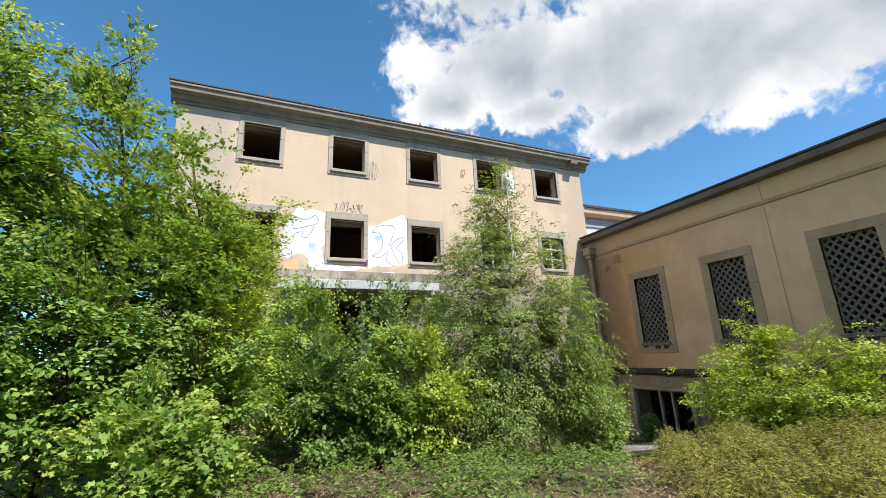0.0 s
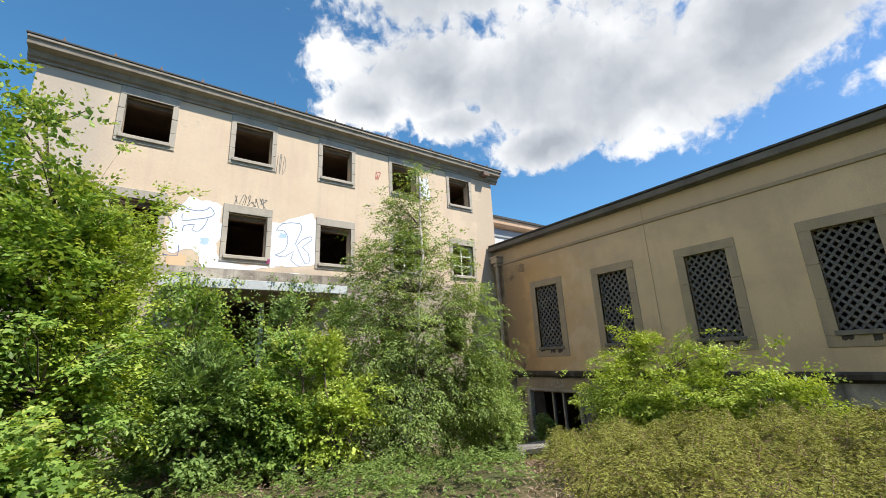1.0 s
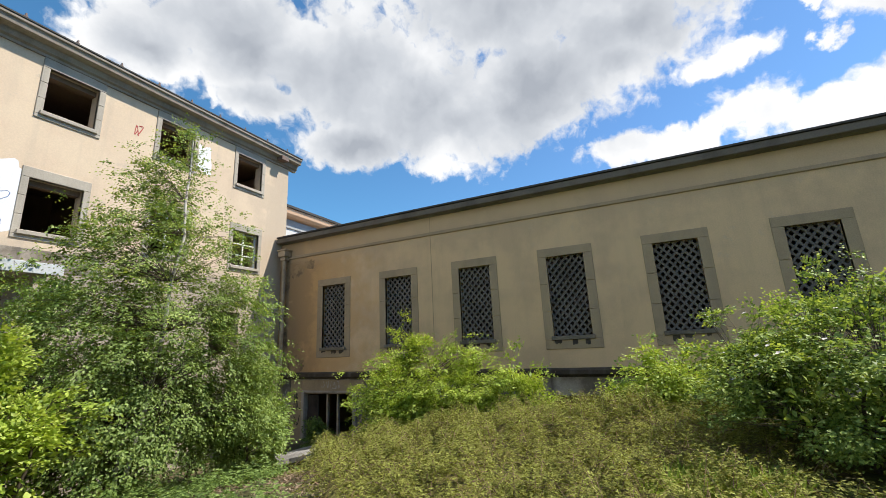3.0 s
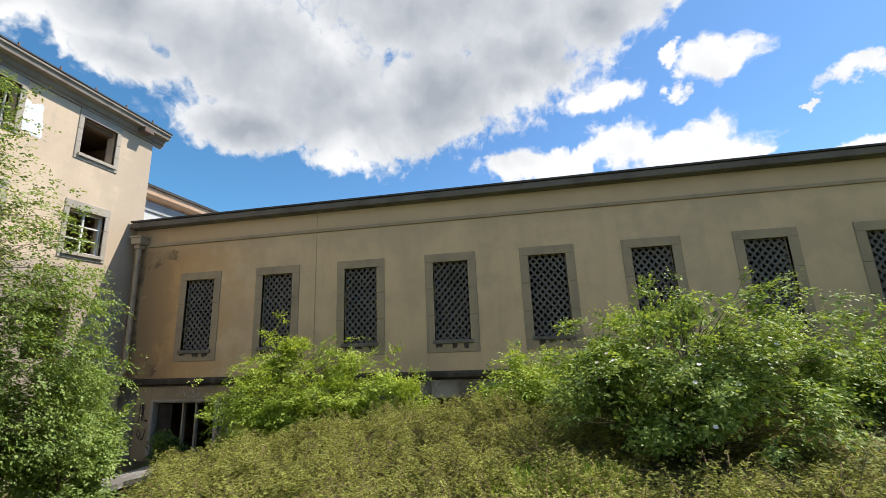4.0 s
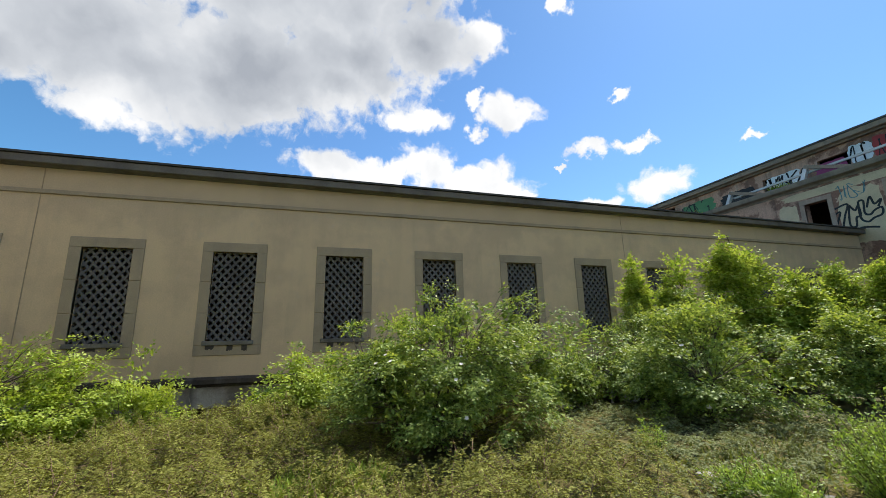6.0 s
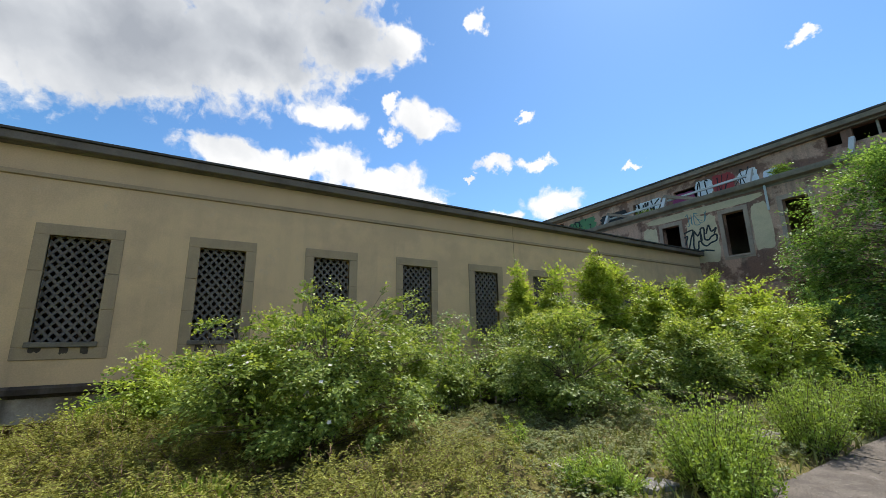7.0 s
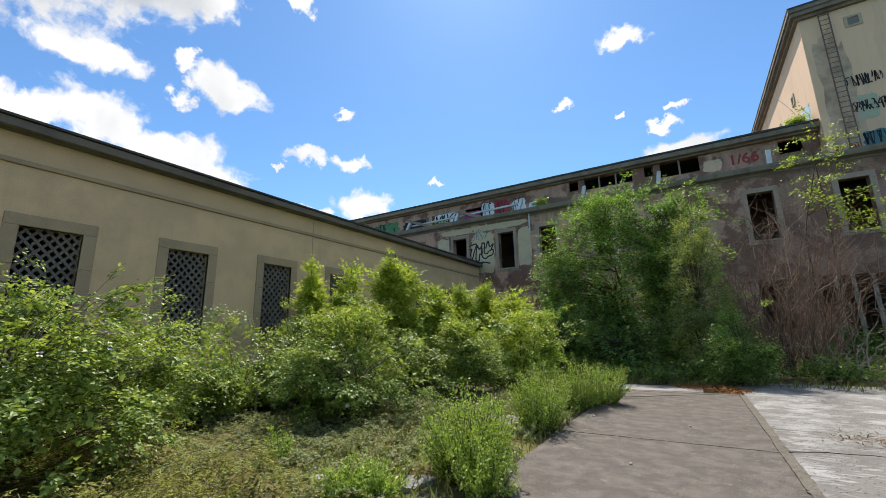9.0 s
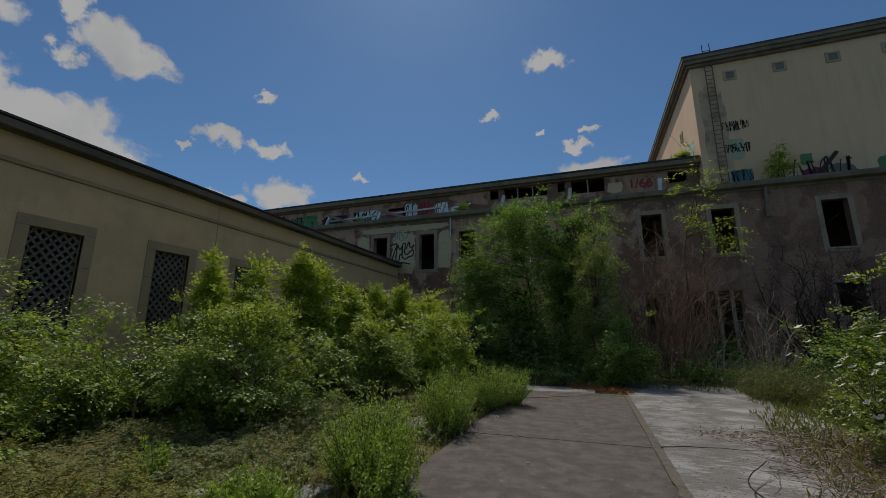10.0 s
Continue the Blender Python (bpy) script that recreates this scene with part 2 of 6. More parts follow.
SILL = surface("weathered_sill", (0.22, 0.195, 0.15), (0.12, 0.108, 0.09), None, patch_scale=2.0, grain=35)
INSIDE = surface("bare_interior", (0.22, 0.15, 0.105), (0.12, 0.085, 0.062), None, patch_scale=0.6, grain=15)
PAINT_WHITE = paint("white_wall_paint", (0.80, 0.81, 0.83))
METAL_SLAB = surface("zinc_edge", (0.55, 0.57, 0.57), (0.40, 0.42, 0.42), None, rough=0.55, patch_scale=1.4, grain=30)
PIPE = surface("painted_pipe", (0.43, 0.345, 0.24), (0.24, 0.19, 0.135), None, rough=0.6, patch_scale=1.8, grain=30)
WINDOW_WOOD = paint("white_window_paint", (0.72, 0.72, 0.68))
RUST = surface("rusty_steel", (0.16, 0.12, 0.10), (0.20, 0.10, 0.06), None, rough=0.7, patch_scale=4, grain=40)
INK = paint("dark_blue_spray", (0.14, 0.20, 0.36))
BLACK = paint("black_spray", (0.02, 0.02, 0.022))
GREYSPRAY = paint("grey_spray", (0.22, 0.20, 0.18))
RED = paint("red_spray", (0.42, 0.05, 0.05))
MAGENTA = paint("plum_spray", (0.28, 0.04, 0.13))
TEAL = paint("teal_spray", (0.10, 0.22, 0.25))
GREENSPRAY = paint("green_spray", (0.10, 0.25, 0.11))
SKYBLUE = paint("pale_blue_spray", (0.45, 0.60, 0.72))

SOIL = surface("soil_and_litter", (0.135, 0.105, 0.06), (0.085, 0.095, 0.035), (0.19, 0.15, 0.09), patch=(0.4, 0.6), patch_scale=0.9,
               grain=22, bump=0.8, fine=0.3)
ASPHALT = surface("old_asphalt", (0.195, 0.168, 0.146), (0.14, 0.12, 0.104), (0.34, 0.30, 0.256), patch=(0.42, 0.56), patch_scale=3.4,
                  grain=75, bump=1.0, fine=0.55, relief=0.012)


def brushed_concrete():
    """Pale worn concrete with dark dirt left in long shallow scratches."""
    m, t = material("weathered_concrete")
    where = node(t, "ShaderNodeNewGeometry").outputs["Position"]
    pale = mixed(t, ramp(t, noise_of(t, 1.1, 7.0, 0.6, where), [(0.4, (0, 0, 0)), (0.62, (1, 1, 1))]), (0.42, 0.405, 0.385, 1), (0.28, 0.267, 0.25, 1))
    streak = noise_of(t, 1.0, 9.0, 0.7, where, (3.2, 13.0, 1.0))
    drift = noise_of(t, 1.3, 7.0, 0.62, where)
    dirt = ramp(t, calc(t, "ADD", streak, calc(t, "MULTIPLY", calc(t, "SUBTRACT", drift, 0.5), 1.1)), [(0.47, (0, 0, 0)), (0.58, (1, 1, 1))])
    col = mixed(t, calc(t, "MULTIPLY", dirt, 0.85), pale, (0.20, 0.182, 0.165, 1))
    speck = noise_of(t, 55.0, 6.0, 0.7, where)
    col = mixed(t, 1.0, col, ramp(t, speck, [(0.25, (0.66,) * 3), (0.75, (1.15,) * 3)]), "MULTIPLY")
    lift = node(t, "ShaderNodeBump", [("Strength", 0.7), ("Distance", 0.012), ("Height", calc(t, "SUBTRACT", speck, dirt))])
    p = node(t, "ShaderNodeBsdfPrincipled", [("Base Color", col), ("Roughness", 0.92), ("Normal", lift.outputs[0]), ("Specular IOR Level", 0.2)])
    finish(t, p.outputs[0])
    return m


CONCRETE = brushed_concrete()
JOINT = surface("dirt_in_joints", (0.19, 0.165, 0.135), (0.12, 0.105, 0.082), (0.28, 0.25, 0.21), patch_scale=5.0, grain=45, bump=1.0, fine=0.35, relief=0.02)
BARK = surface("brown_bark", (0.11, 0.085, 0.06), (0.07, 0.055, 0.04), None, patch_scale=5, grain=60, bump=0.6)
BIRCH_BARK = surface("white_birch_bark", (0.50, 0.47, 0.42), (0.12, 0.10, 0.09), None, patch=(0.52, 0.6), patch_scale=6, grain=60)
DRY = surface("dry_red_twigs", (0.27, 0.175, 0.125), (0.12, 0.077, 0.056), None, patch_scale=3, grain=60)
DEAD = surface("bleached_dead_wood", (0.42, 0.35, 0.28), (0.25, 0.20, 0.16), None, patch_scale=3, grain=60)
DARKTWIG = surface("dark_bare_twigs", (0.055, 0.045, 0.04), (0.03, 0.026, 0.024), None, patch_scale=3, grain=60)
PETAL = paint("white_petal", (0.74, 0.68, 0.62), 0.6, 0.03)
ROCK = surface("pale_stone", (0.42, 0.40, 0.37), (0.28, 0.26, 0.24), None, patch_scale=5, grain=40)

LEAF_MAPLE = leaf_material("maple_leaf", (0.0579, 0.107, 0.0208), (0.189, 0.312, 0.0578), (0.446, 0.59, 0.15), 0.38)
LEAF_YELLOW = leaf_material("yellow_green_leaf", (0.133, 0.194, 0.0243), (0.325, 0.435, 0.0587), (0.598, 0.685, 0.167), 0.36)
LEAF_ELDER = leaf_material("elder_leaf", (0.0551, 0.096, 0.0237), (0.15, 0.241, 0.0617), (0.31, 0.435, 0.136), 0.34)
LEAF_BIRCH = leaf_material("birch_leaf", (0.0775, 0.119, 0.0274), (0.206, 0.292, 0.0707), (0.404, 0.513, 0.18), 0.36)
LEAF_LOW = leaf_material("ground_herb_leaf", (0.0437, 0.076, 0.0167), (0.137, 0.211, 0.0479), (0.297, 0.399, 0.114), 0.3)
LEAF_PALE = leaf_material("pale_elder_leaf", (0.16, 0.21, 0.07), (0.29, 0.35, 0.13), (0.50, 0.53, 0.25), 0.4)
LEAF_ROSE = leaf_material("rose_leaf", (0.0542, 0.0899, 0.02), (0.201, 0.292, 0.0602), (0.474, 0.567, 0.16), 0.36)
LEAF_DARK = leaf_material("dark_shrub_leaf", (0.0452, 0.082, 0.0181), (0.155, 0.262, 0.0615), (0.388, 0.557, 0.173), 0.38)
LEAF_IVY = leaf_material("creeper_leaf", (0.108, 0.10, 0.027), (0.222, 0.23, 0.052), (0.395, 0.42, 0.112), 0.28, 0.7, 0.12)
LEAF_CREEPER = leaf_material("lawn_creeper_leaf", (0.125, 0.154, 0.0635), (0.226, 0.262, 0.112), (0.309, 0.332, 0.199), 0.28, 0.7, 0.15)
# brighter leaf colour for upper shoot tips, standing in for sunlight on them
LEAF_SUNLIT = leaf_material("sunlit_tip_leaf", (0.22, 0.30, 0.045), (0.36, 0.44, 0.08), (0.53, 0.58, 0.19), 0.42)
LEAF_HERB = leaf_material("feathery_herb", (0.109, 0.17, 0.0279), (0.275, 0.399, 0.07), (0.479, 0.612, 0.158), 0.36)
LEAF_GRASS = leaf_material("grass_blade", (0.065, 0.088, 0.0235), (0.17, 0.205, 0.056), (0.36, 0.36, 0.15), 0.3)
LEAF_LITTER = leaf_material("brown_litter", (0.17, 0.11, 0.07), (0.26, 0.18, 0.12), (0.40, 0.31, 0.22), 0.1)
THATCH = surface("twiggy_thatch", (0.17, 0.15, 0.045), (0.12, 0.092, 0.034), (0.20, 0.185, 0.058), patch_scale=2.5, grain=35, bump=1.0, fine=0.35, relief=0.03)

# ---- mesh helpers ----


def part(name, bm, mat, parent=None, label=""):
    """Links a bmesh as one mesh object under a thing or a part."""
    me = bpy.data.meshes.new(name)
    bmesh.ops.recalc_face_normals(bm, faces=bm.faces)
    bm.to_mesh(me)
    bm.free()
    me.materials.append(mat)
    return under(new(name, me), parent, label)


def under(ob, parent, label=""):
    """Makes ob a part of parent; its mesh stays in world coordinates."""
    if parent:
        ob.parent = parent
        if parent.type == "EMPTY":
            ob.matrix_parent_inverse = Matrix.Translation(parent.location).inverted()
    if label:
        tagged(ob, label)
    return ob


def thing(name, at, label, category, group="", kind=""):
    ob = new(name)
    ob.location = at
    ob.empty_display_size = 0.2
    tagged(ob, label, category, group, kind)
    bpy.context.view_layer.update()
    return ob


def box(bm, x0, x1, y0, y1, z0, z1, bevel=0.0):
    vs = [bm.verts.new((x, y, z)) for x in (x0, x1) for y in (y0, y1) for z in (z0, z1)]
    fs = [bm.faces.new([vs[i] for i in f]) for f in ((0, 1, 3, 2), (4, 6, 7, 5), (0, 4, 5, 1), (2, 3, 7, 6), (0, 2, 6, 4), (1, 5, 7, 3))]
    if bevel:
        es = list({e for f in fs for e in f.edges})
        bmesh.ops.bevel(bm, geom=es, offset=bevel, segments=1, affect="EDGES")
    return bm


def boxed(name, dims, mat, parent=None, bevel=0.0, label=""):
    return part(name, box(bmesh.new(), *dims, bevel), mat, parent, label)


def wall_bm(along, at, thick, u0, u1, z0, z1, holes):
    """A wall with through openings. along: 'x' or 'y'; at: its face; thick: signed depth behind the face; holes: (u0, u1, z0, z1)."""
    us = sorted({u0, u1, *[c for h in holes for c in h[:2]]})
    zs = sorted({z0, z1, *[c for h in holes for c in h[2:]]})
    bm = bmesh.new()
    cache = {}

    def v(u, d, z):
        key = (round(u, 4), d, round(z, 4))
        if key not in cache:
            w = at + (thick if d else 0)
            cache[key] = bm.verts.new((u, w, z) if along == "x" else (w, u, z))
        return cache[key]

    def solid(i, k):
        if not (0 <= i < len(us) - 1 and 0 <= k < len(zs) - 1):
            return False
        u, z = (us[i] + us[i + 1]) / 2, (zs[k] + zs[k + 1]) / 2
        return not any(h[0] < u < h[1] and h[2] < z < h[3] for h in holes)

    for i in range(len(us) - 1):
        for k in range(len(zs) - 1):
            if not solid(i, k):
                continue
            a, b, c, d = us[i], us[i + 1], zs[k], zs[k + 1]
            for s in (0, 1):
                bm.faces.new([v(a, s, c), v(b, s, c), v(b, s, d), v(a, s, d)])
            if not solid(i - 1, k):
                bm.faces.new([v(a, 0, c), v(a, 1, c), v(a, 1, d), v(a, 0, d)])
            if not solid(i + 1, k):
                bm.faces.new([v(b, 0, c), v(b, 1, c), v(b, 1, d), v(b, 0, d)])
            if not solid(i, k - 1):
                bm.faces.new([v(a, 0, c), v(b, 0, c), v(b, 1, c), v(a, 1, c)])
            if not solid(i, k + 1):
                bm.faces.new([v(a, 0, d), v(b, 0, d), v(b, 1, d), v(a, 1, d)])
    return bm


def profile_bm(points, along, u0, u1):
    """A moulding: a closed outline of (depth, z) run along x or y from u0 to u1."""
    bm = bmesh.new()
    ends = []
    for u in (u0, u1):
        ends.append([bm.verts.new((u, d, z) if along == "x" else (d, u, z)) for d, z in points])
    n = len(points)
    for i in range(n):
        bm.faces.new([ends[0][i], ends[0][(i + 1) % n], ends[1][(i + 1) % n], ends[1][i]])
    bm.faces.new(ends[0])
    bm.faces.new(ends[1])
    return bm


def tube_bm(bm, pts, radius, sides=8):
    pts = [Vector(p) for p in pts]
    rings = []
    for i, p in enumerate(pts):
        d = (pts[min(i + 1, len(pts) - 1)] - pts[max(i - 1, 0)]).normalized()
        a = d.orthogonal().normalized() if i == 0 else (rings_axis - d * rings_axis.dot(d)).normalized()
        rings_axis = a
        b = d.cross(a)
        r = radius[i] if isinstance(radius, (list, tuple)) else radius
        rings.append([bm.verts.new(p + (a * math.cos(2 * math.pi * k / sides) + b * math.sin(2 * math.pi * k / sides)) * r) for k in range(sides)])
    for p, q in zip(rings, rings[1:]):
        for k in range(sides):
            bm.faces.new([p[k], p[(k + 1) % sides], q[(k + 1) % sides], q[k]])
    bm.faces.new(rings[0])
    bm.faces.new(rings[-1])
    return bm


def fast_mesh(name, verts, faces, mat):
    """A mesh from numpy arrays: verts (n, 3), faces (m, k)."""
    me = bpy.data.meshes.new(name)
    m, k = faces.shape
    me.vertices.add(len(verts))
    me.vertices.foreach_set("co", np.ascontiguousarray(verts, dtype=np.float32).ravel())
    me.loops.add(m * k)
    me.loops.foreach_set("vertex_index", np.ascontiguousarray(faces, dtype=np.int32).ravel())
    me.polygons.add(m)
    me.polygons.foreach_set("loop_start", np.arange(0, m * k, k, dtype=np.int32))
    me.update(calc_edges=True)
    me.materials.append(mat)
    return me


# ---- the ground ----


def ease(v):
    v = np.clip(v, 0.0, 1.0)
    return v * v * (3 - 2 * v)


def ground_z(x, y):
    """Height of the terrain: level round the camera, falling to the basement entrance and along the lattice wing."""
    east = ease((np.asarray(x) - 8.8) / 2.4) * (1.55 + 0.35 * ease((np.asarray(y) - 2) / 8)) * ease((np.asarray(y) + 26) / 6)
    north = ease((0.55 * np.asarray(x) + 0.83 * np.asarray(y) - 5.0) / 10.5) * 1.95
    west = ease((np.asarray(x) + 1.5) / 5.0)
    return -np.maximum(east, north * (0.45 + 0.55 * west))


def lumps(x, y, scale, seed):
    """Smooth uneven relief between -1 and 1."""
    r = np.random.RandomState(seed)
    v = np.zeros_like(np.asarray(x, dtype=float))
    for k in range(7):
        a, ph, f = r.uniform(0, 6.28), r.uniform(0, 6.28), scale * r.uniform(0.6, 1.9)
        v = v + np.sin((np.cos(a) * x + np.sin(a) * y) * f + ph)
    return v / 3.5


def axis_steps(lo, hi, step, far):
    near = np.arange(lo, hi + 1e-6, step)
    out = np.array([1.5, 4, 9, 20, 45, 100, 220, 480, 1000]) * far
    return np.concatenate([(lo - out)[::-1], near, hi + out])


gx, gy = np.meshgrid(axis_steps(-10, 13.6, 0.26, 1.0), axis_steps(-29, 16, 0.26, 1.0), indexing="ij")
flat = ease((2.9 - gx) / 0.4) * ease((gx + 4.6) / 0.4) * ease((2.6 - gy) / 0.4) * ease((gy + 16.2) / 0.4)
gz = ground_z(gx, gy) + 0.045 * lumps(gx, gy, 2.3, 3) * (1 - flat) - 0.035 - 0.035 * flat
nx, ny = gx.shape
idx = np.arange(nx * ny).reshape(nx, ny)
quads = np.stack([idx[:-1, :-1], idx[1:, :-1], idx[1:, 1:], idx[:-1, 1:]], -1).reshape(-1, 4)
ground = new("ground", fast_mesh("ground", np.stack([gx, gy, gz], -1).reshape(-1, 3), quads, SOIL))
tagged(ground, "bare soil with leaf litter falling away towards the buildings", "ground", kind="structure")


def slab_bm(x0, x1, y0, y1, top, thick, rng, rough=0.05, step=0.25):
    """A paving slab with ragged edges."""
    ring = []
    nx_, ny_ = max(2, int((x1 - x0) / step)), max(2, int((y1 - y0) / step))
    ring += [(x0 + (x1 - x0) * i / nx_, y0) for i in range(nx_)]
    ring += [(x1, y0 + (y1 - y0) * i / ny_) for i in range(ny_)]
    ring += [(x1 - (x1 - x0) * i / nx_, y1) for i in range(nx_)]
    ring += [(x0, y1 - (y1 - y0) * i / ny_) for i in range(ny_)]
    ring = [(x + rng.uniform(-rough, rough), y + rng.uniform(-rough, rough)) for x, y in ring]
    bm = bmesh.new()
    up = [bm.verts.new((x, y, top)) for x, y in ring]
    dn = [bm.verts.new((x, y, top - thick)) for x, y in ring]
    bm.faces.new(up)
    bm.faces.new(dn[::-1])
    for i in range(len(ring)):
        k = (i + 1) % len(ring)
        bm.faces.new([up[i], dn[i], dn[k], up[k]])
    return bm


rng = random.Random(5)
asphalt = tagged(new("asphalt_road"), "cracked grey asphalt drive strewn with grit", "road", kind="structure")
for y0, y1 in ((-13.2, -7.795), (-7.77, 3.0)):
    part("asphalt_slab", slab_bm(-0.42, 2.45, y0, y1, 0.0, 0.10, rng, 0.010), ASPHALT, asphalt)
concrete = tagged(new("concrete_pavement"), "pale weathered concrete slabs with dark stains", "pavement", kind="structure")
for x0, x1, y0, y1 in ((-3.7, -0.50, -16.2, -9.3), (-2.6, -0.50, -9.28, -4.2), (-2.2, -0.50, -4.18, 2.4), (0.35, 2.9, -14.6, -13.42)):
    part("concrete_slab", slab_bm(x0, x1, y0, y1, 0.012, 0.10, rng, 0.012), CONCRETE, concrete)
for y0, y1 in ((-13.3, -9.4), (-9.4, -5.1), (-5.1, -0.6), (-0.6, 2.5)):
    part("joint_filling", slab_bm(-0.515, -0.405, y0, y1, 0.015 + rng.uniform(0, 0.006), 0.08, rng, 0.014, 0.05), JOINT, concrete)
for x0, x1, y0, y1 in ((-0.38, 1.1, -7.80, -7.765), (1.1, 2.4, -7.80, -7.77), (-0.4, 2.3, -13.44, -13.18)):
    part("joint_filling", slab_bm(x0, x1, y0, y1, 0.006, 0.05, rng, 0.014, 0.06), JOINT, concrete)
for x0, x1, y0, y1 in ((3.2, 3.98, -8.45, -7.65), (3.0, 3.32, -4.8, -4.4)):
    part("concrete_piece", slab_bm(x0, x1, y0, y1, 0.03, 0.12, rng, 0.06), CONCRETE, concrete)
steps = tagged(new("concrete_path"), "broken pale concrete slab before the basement entrance", "pavement", kind="structure")
sl = slab_bm(-1.2, 1.2, -1.1, 1.1, 0.0, 0.12, rng, 0.12)
bmesh.ops.transform(sl, matrix=pose(10.0, 10.6, -1.44, -7, 7, 45), verts=sl.verts)
part("concrete_slab", sl, CONCRETE, steps)

# ---- the three-storey building ----
XB, YA, YC = 13.2, 14.94, -27.08
A0, A1 = -3.9, 13.42
building = thing("three_storey_building", (4.8, 19.0, -1.9), "derelict three-storey cream plaster building with empty windows", "building")
A_CENTRES = [-1.22 + 3.125 * i for i in range(5)]
A_ROWS = ((8.54, 9.93), (5.05, 6.55))
holes = [(c - 0.61, c + 0.61, z0, z1) for c in A_CENTRES for z0, z1 in A_ROWS]
holes += [(0.75, 4.35, 0.6, 3.55), (6.9, 8.1, 1.6, 3.2), (10.0, 11.2, 1.6, 3.2), (-2.9, -1.7, 1.6, 3.2)]
part("front_wall", wall_bm("x", YA, 0.42, A0, A1, -2.3, 10.38, holes), PLASTER_A, building)
for x0, x1 in ((A0, A0 + 0.4), (A1 - 0.4, A1)):
    boxed("side_wall", (x0, x1, YA + 0.42, 24.5, -2.3, 10.38), PLASTER_A, building)
boxed("back_wall", (A0, A1, 24.5, 24.9, -2.3, 10.38), PLASTER_A, building)
for z in (-2.2, 0.35, 3.85, 7.45, 10.05):
    boxed("storey_floor", (A0 + 0.41, A1 - 0.41, YA + 0.43, 24.49, z, z + 0.25), INSIDE, building)
boxed("inner_wall", (A0 + 0.41, A1 - 0.41, 19.4, 19.6, -1.95, 10.04), INSIDE, building)
for x in (0.3, 6.55, 9.65):
    boxed("partition_wall", (x, x + 0.15, YA + 0.43, 19.39, -1.9, 10.04), INSIDE, building)
part("cornice", profile_bm([(YA + 0.1, 10.22), (YA - 0.06, 10.22), (YA - 0.06, 10.30), (YA - 0.14, 10.34), (YA - 0.18, 10.50), (YA - 0.40, 10.54),
                            (YA - 0.42, 10.68), (YA - 0.47, 10.71), (YA - 0.47, 10.78), (YA + 0.1, 10.86)], "x", A0 - 0.22, A1 + 0.40), CORNICE_A, building)
part("roof", profile_bm([(YA - 0.49, 10.80), (YA - 0.49, 10.845), (19.9, 12.0), (25.2, 10.85), (25.2, 10.80)], "x", A0 - 0.25, A1 + 0.43), ROOFING, building)
peg = box(bmesh.new(), -0.02, 0.02, -0.02, 0.02, 0.0, 0.17)
box(peg, -0.045, 0.045, -0.012, 0.012, 0.06, 0.10)
first = part("snow_guard", peg, RUST)
for i in range(15):
    ob = first if i == 0 else new("snow_guard", first.data)
    under(ob, building)
    ob.location = (A0 + 0.5 + i * 1.17, YA - 0.34, 10.875)
part("gutter_bracket", box(bmesh.new(), 12.55, 12.95, YA - 0.5, YA - 0.16, 10.35, 10.54), RUST, building)


def stone_window(parent, along, at, c, z0, z1, half, jamb, top, low, mat, proud=0.035, sill_out=0.10, out=-1, sill_mat=None):
    """Stone surround of a window: lintel and apron, two jambs and a sill that stands proud."""
    def b(u0, u1, w0, w1, za, zb, bm=None, bev=0.012):
        lo, hi = sorted((at + out * w0, at + out * w1))
        dims = (u0, u1, lo, hi, za, zb) if along == "x" else (lo, hi, u0, u1, za, zb)
        return box(bm or bmesh.new(), *dims, bev)
    bm = b(c - half - jamb, c + half + jamb, -0.10, proud, z1, z1 + top)
    win = part("window", bm, mat, parent)
    part("apron", b(c - half - jamb, c + half + jamb, -0.05, proud, z0 - low, z0 - 0.10), mat, win)
    for s in (-1, 1):
        u = sorted((c + s * half, c + s * (half + jamb)))
        third = (z1 - z0 + 0.10) / 3
        for k in range(3):
            za = z0 - 0.10 + k * third
            part("jamb_stone", b(u[0], u[1], -0.10, proud - 0.003 * (k % 2), za + (0.004 if k else 0), za + third), mat, win)
    part("sill", b(c - half - 0.07, c + half + 0.07, -0.25, sill_out, z0 - 0.10, z0 + 0.02), sill_mat or mat, win)
    return win


for i, c in enumerate(A_CENTRES):
    for r, (z0, z1) in enumerate(A_ROWS):
        w = stone_window(building, "x", YA, c, z0, z1, 0.61, 0.17, 0.30, 0.21, STONE)
        if r == 1 and i in (3, 4):
            fr = bmesh.new()
            y0, y1 = YA + 0.14, YA + 0.20
            for u in (c - 0.60, c - 0.03, c + 0.54):
                box(fr, u, u + 0.06, y0, y1, z0 + 0.03, z1 - 0.01)
            for z in (z0 + 0.03, z0 + 0.50, z0 + 0.97, z1 - 0.08):
                box(fr, c - 0.54, c + 0.54, y0 + 0.005, y1 - 0.005, z, z + (0.06 if z in (z0 + 0.03,) else 0.045))
            part("window_frame", fr, WINDOW_WOOD, w, "white painted wooden muntins without glass")
        else:
            part("window_rail", box(bmesh.new(), c - 0.60, c + 0.60, YA + 0.16, YA + 0.22, z0 + 0.02, z0 + 0.075), WINDOW_WOOD, w)
            part("roller_box", box(bmesh.new(), c - 0.60, c + 0.60, YA + 0.18, YA + 0.41, z1 - 0.16, z1 - 0.005), INSIDE, w)
part("stained_band", wall_bm("x", YA - 0.012, 0.010, -1.6, 6.4, 4.02, 4.60, []), PLINTH, building)
